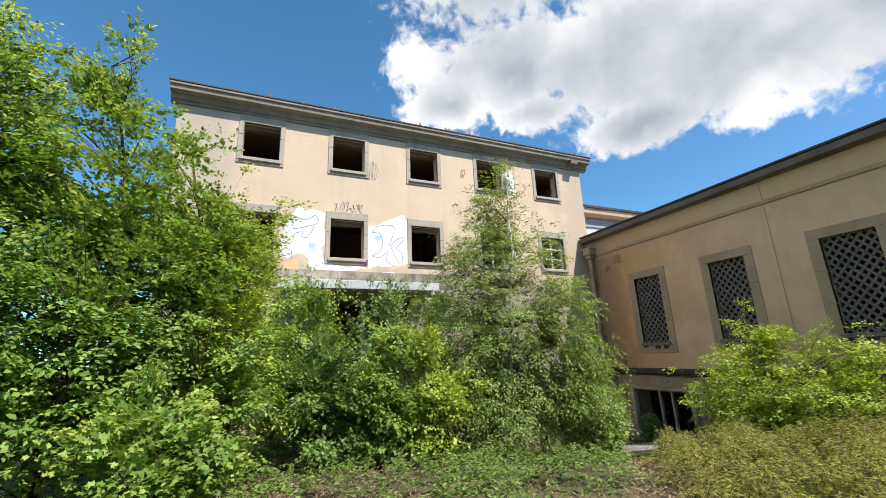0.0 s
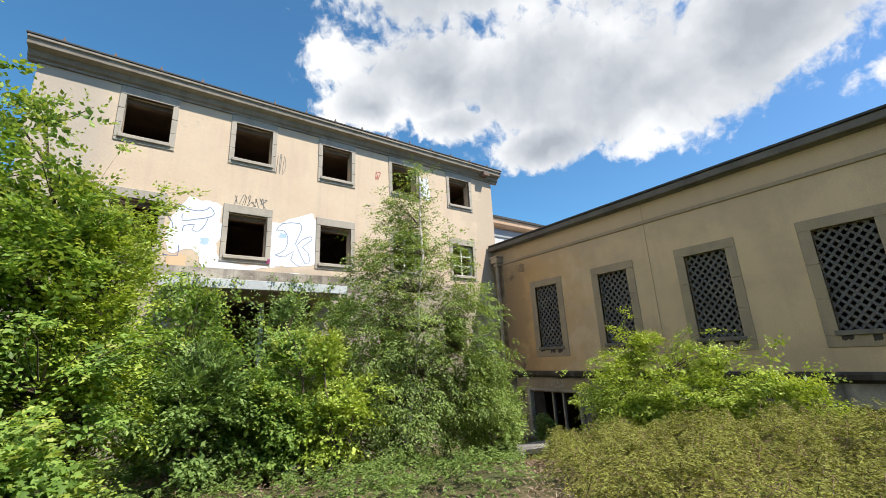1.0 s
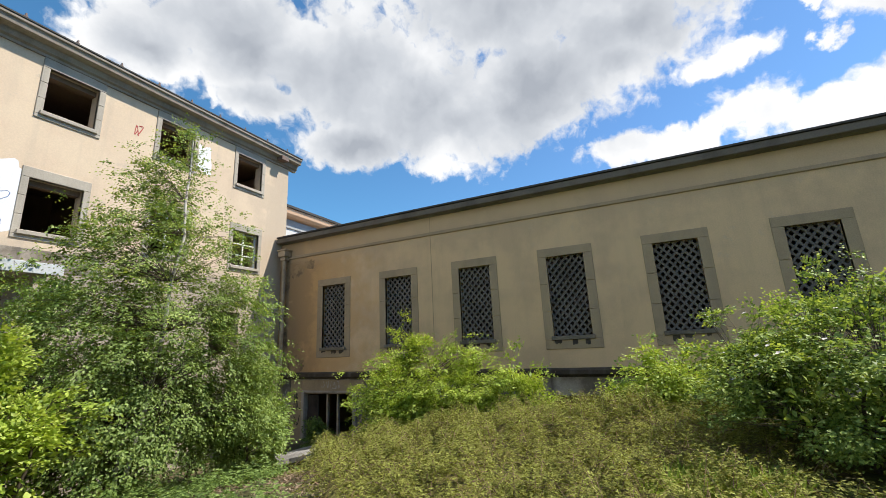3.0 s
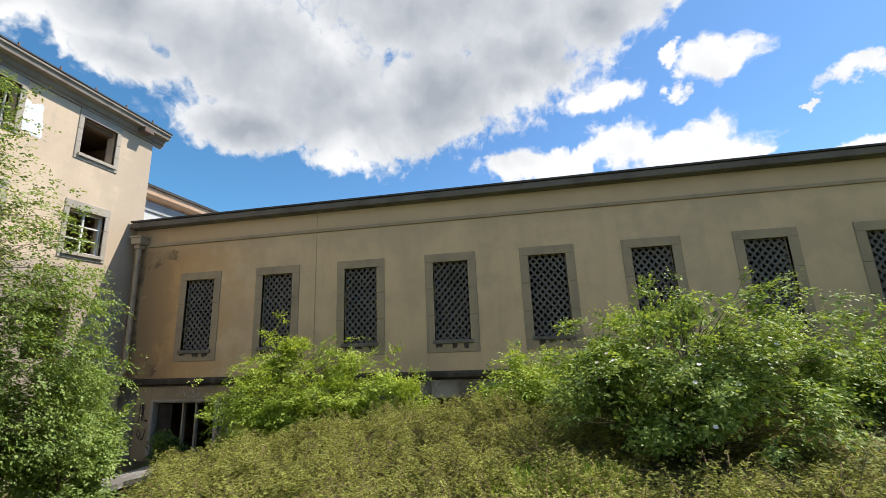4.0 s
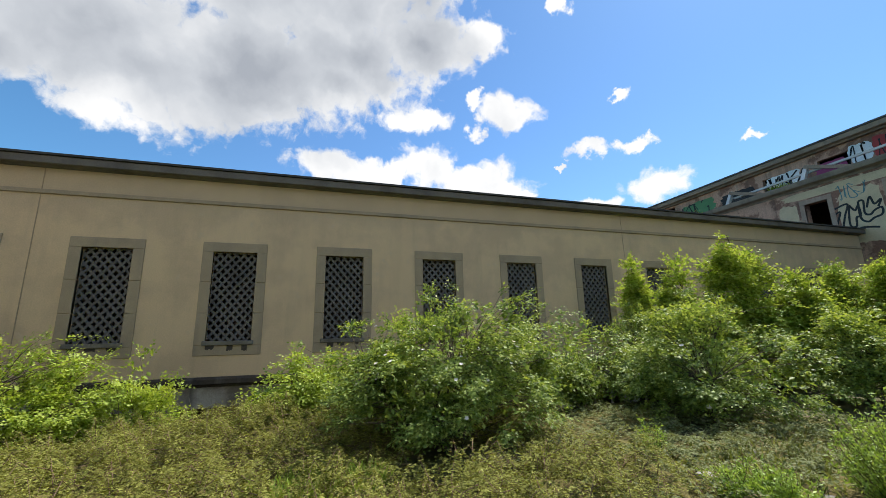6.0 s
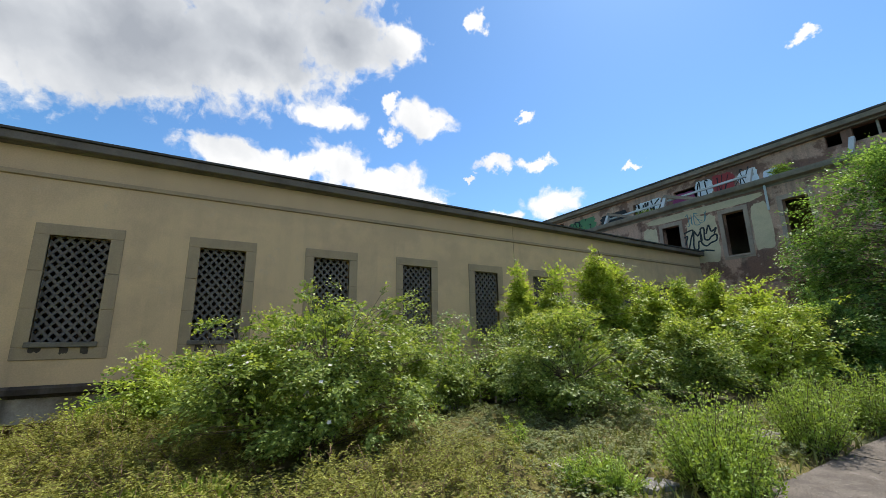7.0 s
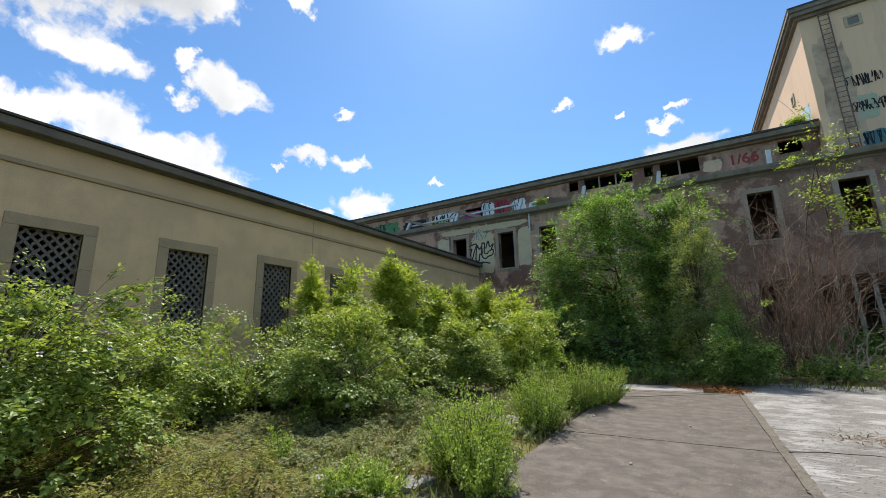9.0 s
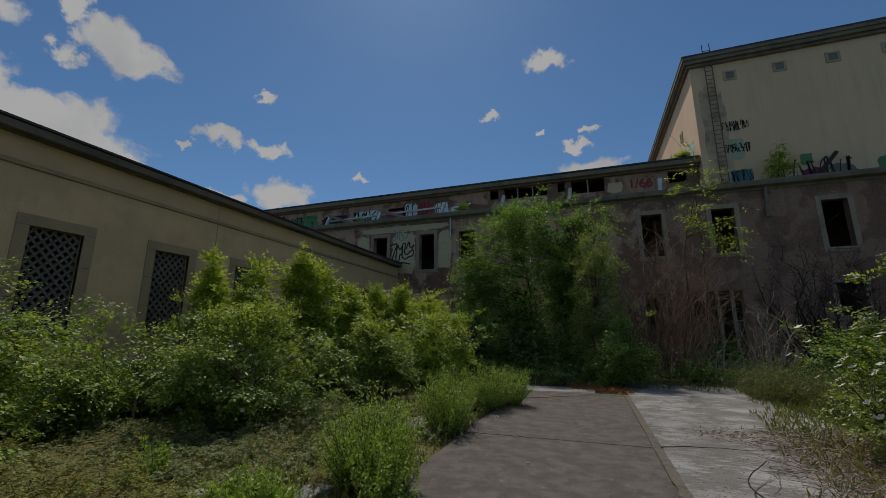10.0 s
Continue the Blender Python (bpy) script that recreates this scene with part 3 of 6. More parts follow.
canopy = part("canopy", box(bmesh.new(), -0.35, 4.95, YA - 1.25, YA - 0.002, 3.80, 3.99, 0.02), PLINTH, building)
part("canopy_edge", box(bmesh.new(), -0.40, 5.0, YA - 1.30, YA - 1.252, 3.75, 4.03, 0.01), METAL_SLAB, canopy, "pale zinc flashing along the canopy edge")
for x in (0.1, 4.5):
    part("canopy_post", box(bmesh.new(), x, x + 0.22, YA - 1.15, YA - 0.93, -2.0, 3.80, 0.01), PLASTER_A, building)
boxed("entrance_frame", (2.5, 2.62, YA + 0.1, YA + 0.25, 0.6, 3.55), WINDOW_WOOD, building)

# white building beyond the corner
annex = thing("white_annex", (24.0, 18.0, -2.0), "white rendered building with a cream eave behind the corner", "building")
boxed("wall", (13.6, 42.0, 18.0, 26.0, -2.0, 9.0), paint("white_render", (0.72, 0.72, 0.70)), annex)
boxed("grey_frieze", (13.55, 42.0, 17.93, 17.995, 8.5, 9.0), paint("grey_render", (0.40, 0.41, 0.42)), annex)
part("eave", profile_bm([(18.1, 9.005), (17.7, 9.10), (17.55, 9.22), (17.5, 9.45), (17.5, 9.52), (18.1, 9.60)], "x", 13.55, 42.2), PLASTER_T, annex)
boxed("roof", (13.5, 42.4, 17.42, 26.2, 9.525, 9.66), ROOFING, annex)

# ---- the wing with lattice windows ----
B0, B1 = -27.0, YA - 0.02
wing = thing("lattice_wing", (17.0, -6.0, -1.9), "long single-storey ochre plaster wing with lattice windows and flat roof", "building")
B_CENTRES = [11.83 - 3.14 * i for i in range(12)]
BZ0, BZ1, BHALF = 1.66, 4.22, 0.58
holes = [(c - BHALF, c + BHALF, BZ0, BZ1) for c in B_CENTRES]
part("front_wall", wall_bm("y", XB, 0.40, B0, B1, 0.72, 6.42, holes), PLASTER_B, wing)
low = [(10.85, 13.3, -1.95, -0.07)] + [(c - 1.15, c + 1.15, -1.15, -0.09) for c in B_CENTRES[2:]]
part("basement_wall", wall_bm("y", XB + 0.05, 0.40, B0, B1, -2.4, 0.45, low), PLINTH, wing)
part("plinth_ledge", profile_bm([(XB + 0.3, 0.45), (XB + 0.02, 0.45), (XB - 0.02, 0.50), (XB - 0.12, 0.54), (XB - 0.12, 0.66), (XB - 0.02, 0.715), (XB + 0.3, 0.715)],
                               "y", B0, B1), LEDGE, wing)
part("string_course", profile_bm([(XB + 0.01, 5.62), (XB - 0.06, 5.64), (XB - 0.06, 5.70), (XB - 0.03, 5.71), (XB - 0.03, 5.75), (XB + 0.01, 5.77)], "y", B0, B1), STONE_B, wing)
part("fascia", profile_bm([(XB + 0.2, 6.36), (XB - 0.08, 6.36), (XB - 0.12, 6.40), (XB - 0.28, 6.38), (XB - 0.32, 6.40), (XB - 0.32, 6.59), (XB + 0.2, 6.61)],
                         "y", B0, B1), FASCIA, wing)
boxed("roof", (XB - 0.37, 26.0, B0, B1 - 0.05, 6.612, 6.67), ROOFING, wing)
boxed("back_wall", (25.6, 26.0, B0, B1, -2.3, 6.61), PLASTER_B, wing)
boxed("floor", (XB + 0.46, 25.59, B0 + 0.01, B1 - 0.01, 0.30, 0.55), INSIDE, wing)
boxed("ceiling_slab", (XB + 0.41, 25.59, B0 + 0.01, B1 - 0.01, 6.2, 6.4), INSIDE, wing)
boxed("inner_wall", (18.0, 18.2, B0 + 0.01, B1 - 0.01, -2.3, 6.19), INSIDE, wing)
boxed("basement_floor", (XB + 0.46, 17.99, B0 + 0.01, B1 - 0.01, -2.25, -2.0), INSIDE, wing)
boxed("end_wall", (XB + 0.46, 25.5, B1 - 0.4, B1 - 0.012, -1.99, 6.19), PLASTER_B, wing)
for y, w in ((7.22, 0.009), (-11.7, 0.009)):
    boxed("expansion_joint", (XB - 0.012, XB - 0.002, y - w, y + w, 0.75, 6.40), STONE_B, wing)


def lattice_bm(half, z0, z1, x):
    """Cast lattice: two sets of slanting bars with thickened crossings."""
    bm = bmesh.new()
    pu, pz, w = 0.212, 0.248, 0.032
    slope = pz / pu
    for fam, off in ((1, 0.0), (-1, 0.004)):
        n = math.hypot(1, slope)
        k = -40
        while k < 60:
            c = z0 + k * pz
            k += 1
            pts = []
            for sgn in (-1, 1):
                c2 = c + sgn * w * n
                us = sorted(((z0 - c2) / (fam * slope), (z1 - c2) / (fam * slope)))
                a, b = max(-half, us[0]), min(half, us[1])
                if a < b:
                    pts.append((c2, a, b))
            if len(pts) < 2:
                continue
            vs = []
            for d in (x + off, x + 0.09 + off):
                for c2, a, b in pts:
                    vs.append([bm.verts.new((d, u, min(max(c2 + fam * slope * u, z0), z1))) for u in (a, b)])
            (a0, a1), (b0, b1), (c0, c1), (d0, d1) = vs
            for f in ((a0, a1, b1, b0), (c0, d0, d1, c1), (a0, c0, c1, a1), (b0, b1, d1, d0), (a0, b0, d0, c0), (a1, c1, d1, b1)):
                try:
                    bm.faces.new(f)
                except ValueError:
                    pass
    return bm


grille_mesh = None
for i, c in enumerate(B_CENTRES):
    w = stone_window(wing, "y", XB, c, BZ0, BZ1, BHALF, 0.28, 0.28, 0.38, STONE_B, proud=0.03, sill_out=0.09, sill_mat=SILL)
    if grille_mesh is None:
        grille_mesh = lattice_bm(BHALF - 0.002, BZ0 + 0.02, BZ1 - 0.002, 0.12)
        g = part("lattice", grille_mesh, GRILLE)
        grille_mesh = g.data
    else:
        g = new("lattice", grille_mesh)
    g.location = (XB, c, 0)
    under(g, w, "grey cast concrete lattice with diamond openings")
for c in B_CENTRES[2:]:
    for u in (c - 0.4, c + 0.35):
        boxed("window_post", (XB + 0.15, XB + 0.21, u, u + 0.06, -1.15, -0.09), DEAD, wing)
gate = part("entrance_frame", box(box(box(bmesh.new(), XB + 0.12, XB + 0.24, 12.16, 12.225, -1.98, -0.07), XB + 0.12, XB + 0.24, 11.64, 11.705, -1.98, -0.07),
                                  XB + 0.10, XB + 0.26, 10.85, 13.3, -0.13, -0.068), DEAD, wing)
boxed("entrance_leaf", (XB + 0.2, XB + 0.25, 12.7, 13.28, -1.98, -0.18), surface("flaking_door", (0.06, 0.05, 0.042), (0.025, 0.022, 0.02), None, patch_scale=2), wing)
for u in (10.72, 13.3):
    boxed("entrance_jamb", (XB - 0.01, XB + 0.048, u, u + 0.13, -1.95, -0.072), STONE, wing)
boxed("entrance_lintel", (XB - 0.012, XB + 0.046, 10.72, 13.43, -0.07, 0.0), STONE, wing)

r = random.Random(5)
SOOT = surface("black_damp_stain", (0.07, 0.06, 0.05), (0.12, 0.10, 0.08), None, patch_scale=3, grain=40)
for w in [o for o in wing.children if o.name.startswith("window") and "post" not in o.name]:
    c = B_CENTRES[int(round((B_CENTRES[0] - (w.bound_box[0][1] + w.bound_box[6][1]) / 2) / 3.14))]
    for u in (c - r.uniform(0.35, 0.5), c - r.uniform(-0.1, 0.1), c + r.uniform(0.35, 0.5)):
        half, drop, bm = r.uniform(0.05, 0.13), r.uniform(0.06, 0.19), bmesh.new()
        edge = [(u - half, 1.555), (u + half, 1.555)] + [(u + half * (1 - 2 * k / 6) * r.uniform(0.7, 1.1), 1.555 - drop * r.uniform(0.5, 1.0)) for k in range(7)]
        bm.faces.new([bm.verts.new((XB - 0.034, a, b)) for a, b in edge])
        part("stain", bm, SOOT, w, "black damp stain under the sill")

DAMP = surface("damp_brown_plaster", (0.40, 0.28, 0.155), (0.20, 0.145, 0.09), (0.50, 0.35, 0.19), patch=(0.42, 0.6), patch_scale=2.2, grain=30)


def damp_patch(y0, y1, z0, z1, seed, mat, rough=0.2, n=60):
    """A damp stain with an uneven outline on the face of the wing."""
    r = random.Random(seed)
    bm = bmesh.new()
    off, edge = 0.0, []
    for k in range(n):
        a = 2 * math.pi * k / n
        off = off * 0.55 + r.uniform(-rough, rough)
        edge.append(bm.verts.new((XB - 0.003 - 0.0004 * (seed % 5), (y0 + y1) / 2 + math.cos(a) * (y1 - y0) / 2 * (1 + off), (z0 + z1) / 2 + math.sin(a) * (z1 - z0) / 2 * (1 + off))))
    bm.faces.new(edge)
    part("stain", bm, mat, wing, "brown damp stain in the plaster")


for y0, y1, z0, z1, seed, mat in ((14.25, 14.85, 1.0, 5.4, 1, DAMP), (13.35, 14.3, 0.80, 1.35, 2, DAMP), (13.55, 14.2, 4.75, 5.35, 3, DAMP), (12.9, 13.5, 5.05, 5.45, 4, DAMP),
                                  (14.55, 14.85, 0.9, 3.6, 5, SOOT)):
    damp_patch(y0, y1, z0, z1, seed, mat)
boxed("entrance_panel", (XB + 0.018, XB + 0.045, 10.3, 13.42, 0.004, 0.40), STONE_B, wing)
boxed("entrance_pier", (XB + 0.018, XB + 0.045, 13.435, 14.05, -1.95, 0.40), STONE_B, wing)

pipe = thing("drainpipe", (XB - 0.2, 14.52, -1.9), "ochre painted rainwater pipe with a square hopper head", "drainpipe")
part("pipe", tube_bm(bmesh.new(), [(XB - 0.20, 14.5, 5.55), (XB - 0.20, 14.5, 1.15)], 0.085, 10), PIPE, pipe)
part("elbow", tube_bm(bmesh.new(), [(XB - 0.20, 14.5, 1.2), (XB - 0.22, 14.5, 1.0), (XB - 0.42, 14.46, 0.86), (XB - 0.46, 14.44, 0.6), (XB - 0.46, 14.44, -1.8)], 0.085, 10),
     PIPE, pipe)
hop = box(bmesh.new(), XB - 0.40, XB - 0.005, 14.28, 14.72, 5.72, 5.98, 0.02)
box(hop, XB - 0.44, XB - 0.003, 14.24, 14.76, 5.98, 6.05, 0.01)
box(hop, XB - 0.33, XB - 0.06, 14.36, 14.64, 5.55, 5.72, 0.02)
part("hopper", hop, PIPE, pipe)
for z in (4.9, 3.0):
    part("bracket", tube_bm(bmesh.new(), [(XB - 0.20, 14.5, z), (XB - 0.20, 14.5, z + 0.06)], 0.10, 10), PIPE, pipe)

# ---- the ruined building across the end ----
ruin = thing("ruined_building", (-2.0, -33.0, -1.0), "ruined two-storey building of stained plaster with a roof terrace", "building")
C_CENTRES = [14.75, 11.0, 8.0, 4.5, 1.0, -3.55, -7.22, -12.3, -17.2]
holes = [(c - 0.56, c + 0.56, 6.12, 8.72) for c in C_CENTRES]
holes += [(-12.8, -11.7, 2.6, 4.3), (-7.6, -5.2, -0.1, 4.05), (-17.8, -16.7, 2.6, 4.3), (-4.2, -2.8, 0.2, 4.05), (0.4, 1.6, 1.6, 4.2), (4.0, 5.2, 1.6, 4.2), (7.5, 8.6, 1.6, 4.2)]
part("front_wall", wall_bm("x", YC, -0.45, -45.0, 40.0, -2.0, 9.62, holes), PLASTER_C, ruin)
part("cornice", profile_bm([(YC - 0.3, 9.62), (YC + 0.05, 9.62), (YC + 0.10, 9.72), (YC + 0.40, 9.80), (YC + 0.45, 9.98), (YC + 0.45, 10.08), (YC - 0.3, 10.12)], "x", -45.0, 40.0),
     CORNICE, ruin)
boxed("terrace", (-45.0, 40.0, YC - 9.5, YC - 0.31, 9.75, 9.95), ROOFING, ruin)
boxed("back_wall", (-45.0, 40.0, -36.9, -36.5, -2.0, 9.74), PLASTER_C, ruin)
boxed("inner_wall", (-44.9, 39.9, -32.6, -32.4, -1.9, 9.74), INSIDE, ruin)
boxed("storey_floor", (-44.9, 39.9, -36.4, YC - 0.46, 4.75, 5.0), INSIDE, ruin)
boxed("ground_floor", (-44.9, 39.9, -36.4, YC - 0.46, -0.35, -0.1), INSIDE, ruin)
for c in C_CENTRES:
    stone_window(ruin, "x", YC, c, 6.12, 8.72, 0.56, 0.24, 0.26, 0.22, STONE_C, proud=0.03, sill_out=0.08, out=1)
stone_window(ruin, "x", YC, -12.25, 2.6, 4.3, 0.55, 0.2, 0.24, 0.2, STONE_C, proud=0.03, sill_out=0.08, out=1)
for u in (-5.9, -6.5, -7.2):
    boxed("door_post", (u, u + 0.14, YC - 0.2, YC - 0.06, -0.1, 4.05), DEAD, ruin)
US = -29.7
up_holes = [(24.0, 25.6, 10.9, 11.9), (17.5, 18.9, 10.9, 11.9), (14.0, 15.6, 10.9, 11.9), (2.65, 5.8, 11.6, 12.41), (6.25, 6.9, 11.7, 12.41), (1.35, 1.9, 11.7, 12.41), (-1.25, 0.95, 11.45, 12.41), (-6.3, -5.2, 11.5, 12.3), (26.2, 27.4, 11.7, 12.3)]
part("upper_wall", wall_bm("x", US, -0.3, -7.0, 40.0, 9.96, 12.42, up_holes), PLASTER_C, ruin)
for x in (4.75, 3.65, -0.2):
    boxed("mullion", (x, x + 0.10, US - 0.2, US - 0.05, 11.47, 12.41), DEAD, ruin)
part("upper_cornice", profile_bm([(US - 0.3, 12.42), (US + 0.25, 12.42), (US + 0.30, 12.50), (US + 0.55, 12.55), (US + 0.58, 12.82), (US - 0.3, 12.84)], "x", -7.0, 40.0), CORNICE, ruin)
boxed("upper_roof", (-7.02, 40.2, -36.9, US + 0.62, 12.845, 12.95), ROOFING, ruin)
boxed("upper_back_wall", (-7.0, 40.0, -36.8, -36.5, 9.96, 12.84), PLASTER_C, ruin)
for x in (20.1, 15.4, 10.15, 5.65, 1.15, -4.25):
    part("roof_strut", tube_bm(bmesh.new(), [(x, YC - 0.35, 9.97), (x - 0.15, YC - 0.9, 11.25)], 0.15, 4), METAL_SLAB, ruin)
for x0, x1 in ((20.0, 17.2), (15.3, 12.6)):
    part("fallen_beam", tube_bm(bmesh.new(), [(x0, YC - 0.8, 11.2), (x1, YC - 0.4, 10.1)], 0.14, 4), CORNICE, ruin)
part("fallen_beam", tube_bm(bmesh.new(), [(20.2, YC - 0.9, 10.75), (9.9, YC - 0.9, 10.95)], 0.09, 4), METAL_SLAB, ruin)
part("wall_pipe", tube_bm(bmesh.new(), [(9.17, YC + 0.12, 9.75), (9.17, YC + 0.12, 8.3)], 0.06, 8), METAL_SLAB, ruin)
part("wall_pipe", tube_bm(bmesh.new(), [(-9.35, YC + 0.12, 9.75), (-9.30, YC + 0.12, 8.0)], 0.09, 8), CORNICE, ruin)
boxed("roof_stub", (12.3, 12.8, US - 0.8, US - 0.3, 12.955, 13.25), METAL_SLAB, ruin)

tower = thing("stage_tower", (-20.0, -40.0, -1.0), "tall blank cream plaster tower block with small vents and heavy cornice", "building")
TX, TY = -7.05, -28.9
boxed("wall", (-36.0, TX, -56.0, TY, 9.96, 19.0), PLASTER_T, tower)
ring = bmesh.new()
box(ring, -36.3, TX + 0.18, -56.3, TY + 0.18, 19.002, 19.18)
box(ring, -36.3, TX + 0.36, -56.3, TY + 0.36, 19.182, 19.42)
box(ring, -36.3, TX + 0.44, -56.3, TY + 0.44, 19.422, 19.66)
part("cornice", ring, CORNICE, tower)
boxed("roof", (-36.3, TX + 0.46, -56.3, TY + 0.46, 19.662, 19.76), ROOFING, tower)
VENT = surface("vent_stone", (0.55, 0.42, 0.29), (0.38, 0.29, 0.205), None, patch_scale=1.5, grain=30)
for i in range(6):
    x = -9.24 - 2.64 * i
    v = box(box(bmesh.new(), x - 0.36, x + 0.36, TY, TY + 0.05, 17.72, 17.84), x - 0.36, x + 0.36, TY, TY + 0.05, 18.28, 18.40)
    box(box(v, x - 0.36, x - 0.22, TY, TY + 0.05, 17.842, 18.278), x + 0.22, x + 0.36, TY, TY + 0.05, 17.842, 18.278)
    vent = part("vent", v, VENT, tower)
    part("vent_slat", box(bmesh.new(), x - 0.22, x + 0.22, TY + 0.003, TY + 0.012, 17.842, 18.278), GREYSPRAY, vent)
for i in range(3):
    y = -33.0 - 4.5 * i
    v = box(box(bmesh.new(), TX, TX + 0.05, y - 0.36, y + 0.36, 15.75, 15.87), TX, TX + 0.05, y - 0.36, y + 0.36, 16.31, 16.43)
    box(box(v, TX, TX + 0.05, y - 0.36, y - 0.22, 15.872, 16.308), TX, TX + 0.05, y + 0.22, y + 0.36, 15.872, 16.308)
    vent = part("vent", v, VENT, tower)
    part("vent_slat", box(bmesh.new(), TX + 0.003, TX + 0.012, y - 0.22, y + 0.22, 15.872, 16.308), GREYSPRAY, vent)
lad = bmesh.new()
for x in (-8.32, -7.90):
    box(lad, x, x + 0.05, TY + 0.16, TY + 0.21, 9.95, 20.5)
for i in range(34):
    box(lad, -8.27, -7.90, TY + 0.17, TY + 0.20, 10.1 + i * 0.3, 10.13 + i * 0.3)
part("ladder", lad, RUST, tower, "rusty steel rung ladder up to the roof")

# ---- plants ----
LEAF_SHAPES = {  # vertices as (along, across, up), faces
    "kite": ([(0, 0, 0), (0.42, 0.31, 0.07), (1, 0, -0.10), (0.42, -0.31, 0.07)], [(0, 1, 2), (0, 2, 3)]),
    "petal": ([(0, 0, 0), (0.62, 0.46, 0.04), (1, 0, 0.10), (0.62, -0.46, 0.04)], [(0, 1, 2), (0, 2, 3)]),
    "slim": ([(0, 0, 0), (0.4, 0.12, 0.04), (1, 0, -0.12), (0.4, -0.12, 0.04)], [(0, 1, 2), (0, 2, 3)]),
    "oval": ([(0, 0, 0), (0.45, 0.24, 0.05), (1, 0, -0.10), (0.45, -0.24, 0.05)], [(0, 1, 2), (0, 2, 3)]),
    "scale": ([(0, -0.24, 0), (0, 0.24, 0.03), (1, 0, -0.06)], [(0, 1, 2)]),
    "blade": ([(0, 0.03, 0), (0, -0.03, 0), (0.55, 0.02, 0.05), (1, 0, -0.15)], [(0, 1, 2), (1, 3, 2)]),
    "maple": ([(0, 0, 0), (0.1, 0.42, 0.02), (0.38, 0.22, 0.05), (0.62, 0.52, 0.0), (0.66, 0.18, 0.05), (1, 0, -0.08),
               (0.66, -0.18, 0.05), (0.62, -0.52, 0.0), (0.38, -0.22, 0.05), (0.1, -0.42, 0.02)],
              [(0, 1, 2), (2, 3, 4), (0, 2, 4), (0, 4, 5), (0, 5, 6), (0, 6, 8), (8, 6, 7), (0, 8, 9)]),
    "lobed": ([(0, 0, 0), (0.30, 0.48, 0.03), (0.52, 0.20, 0.06), (1, 0, -0.1), (0.52, -0.20, 0.06), (0.30, -0.48, 0.03)],
              [(0, 1, 2), (0, 2, 3), (0, 3, 4), (0, 4, 5)]),
}


def unit(v):
    return v / np.maximum(np.linalg.norm(v, axis=-1, keepdims=True), 1e-9)


def leaf_cloud(name, pos, axis, up, size, shape, mat):
    """One mesh of leaves: a leaf at each place, pointing along axis, its face towards up."""
    axis = unit(axis)
    side = unit(np.cross(up, axis))
    top = np.cross(axis, side)
    tv, tf = (np.array(v) for v in LEAF_SHAPES[shape])
    n, k = len(pos), len(tv)
    v = pos[:, None] + size[:, None, None] * (tv[None, :, 0:1] * axis[:, None] + tv[None, :, 1:2] * side[:, None] + tv[None, :, 2:3] * top[:, None])
    f = tf[None] + (np.arange(n) * k)[:, None, None]
    return fast_mesh(name, v.reshape(-1, 3), f.reshape(-1, 3), mat)


def tube_cloud(name, lines, r0, r1, mat, sides=4):
    """Many thin tapered branches in one mesh. lines: (n, k, 3)."""
    n, k, _ = lines.shape
    d = unit(lines[:, -1] - lines[:, 0])
    ref = np.where(np.abs(d[:, 2:3]) > 0.8, np.array([[1.0, 0, 0]]), np.array([[0, 0, 1.0]]))
    a = unit(np.cross(d, ref))
    b = np.cross(d, a)
    w = np.linspace(0, 1, k)[None, :]
    rad = (r0[:, None] * (1 - w) + r1[:, None] * w)
    ang = np.arange(sides) * 2 * np.pi / sides
    off = np.cos(ang)[None, :, None] * a[:, None] + np.sin(ang)[None, :, None] * b[:, None]
    v = lines[:, :, None] + rad[:, :, None, None] * off[:, None]
    base = (np.arange(n) * k * sides)[:, None, None, None]
    ring = (np.arange(k - 1) * sides)[None, :, None, None]
    i = np.arange(sides)
    q = np.stack([i, (i + 1) % sides, (i + 1) % sides + sides, i + sides], -1)[None, None]
    return fast_mesh(name, v.reshape(-1, 3), (base + ring + q).reshape(-1, 4), mat)


def curve_between(p, q, bow, k, rs, wob=0.06):
    """Bowed lines from p to q: (n, k, 3)."""
    w = np.linspace(0, 1, k)[None, :, None]
    length = np.linalg.norm(q - p, axis=1)[:, None, None]
    arc = np.sin(w * np.pi) * length * np.asarray(bow)[:, None, :]
    jig = rs.normal(0, 1, (len(p), k, 3)) * wob * length * (w * (1 - w) * 2)
    return p[:, None] * (1 - w) + q[:, None] * w + arc + jig


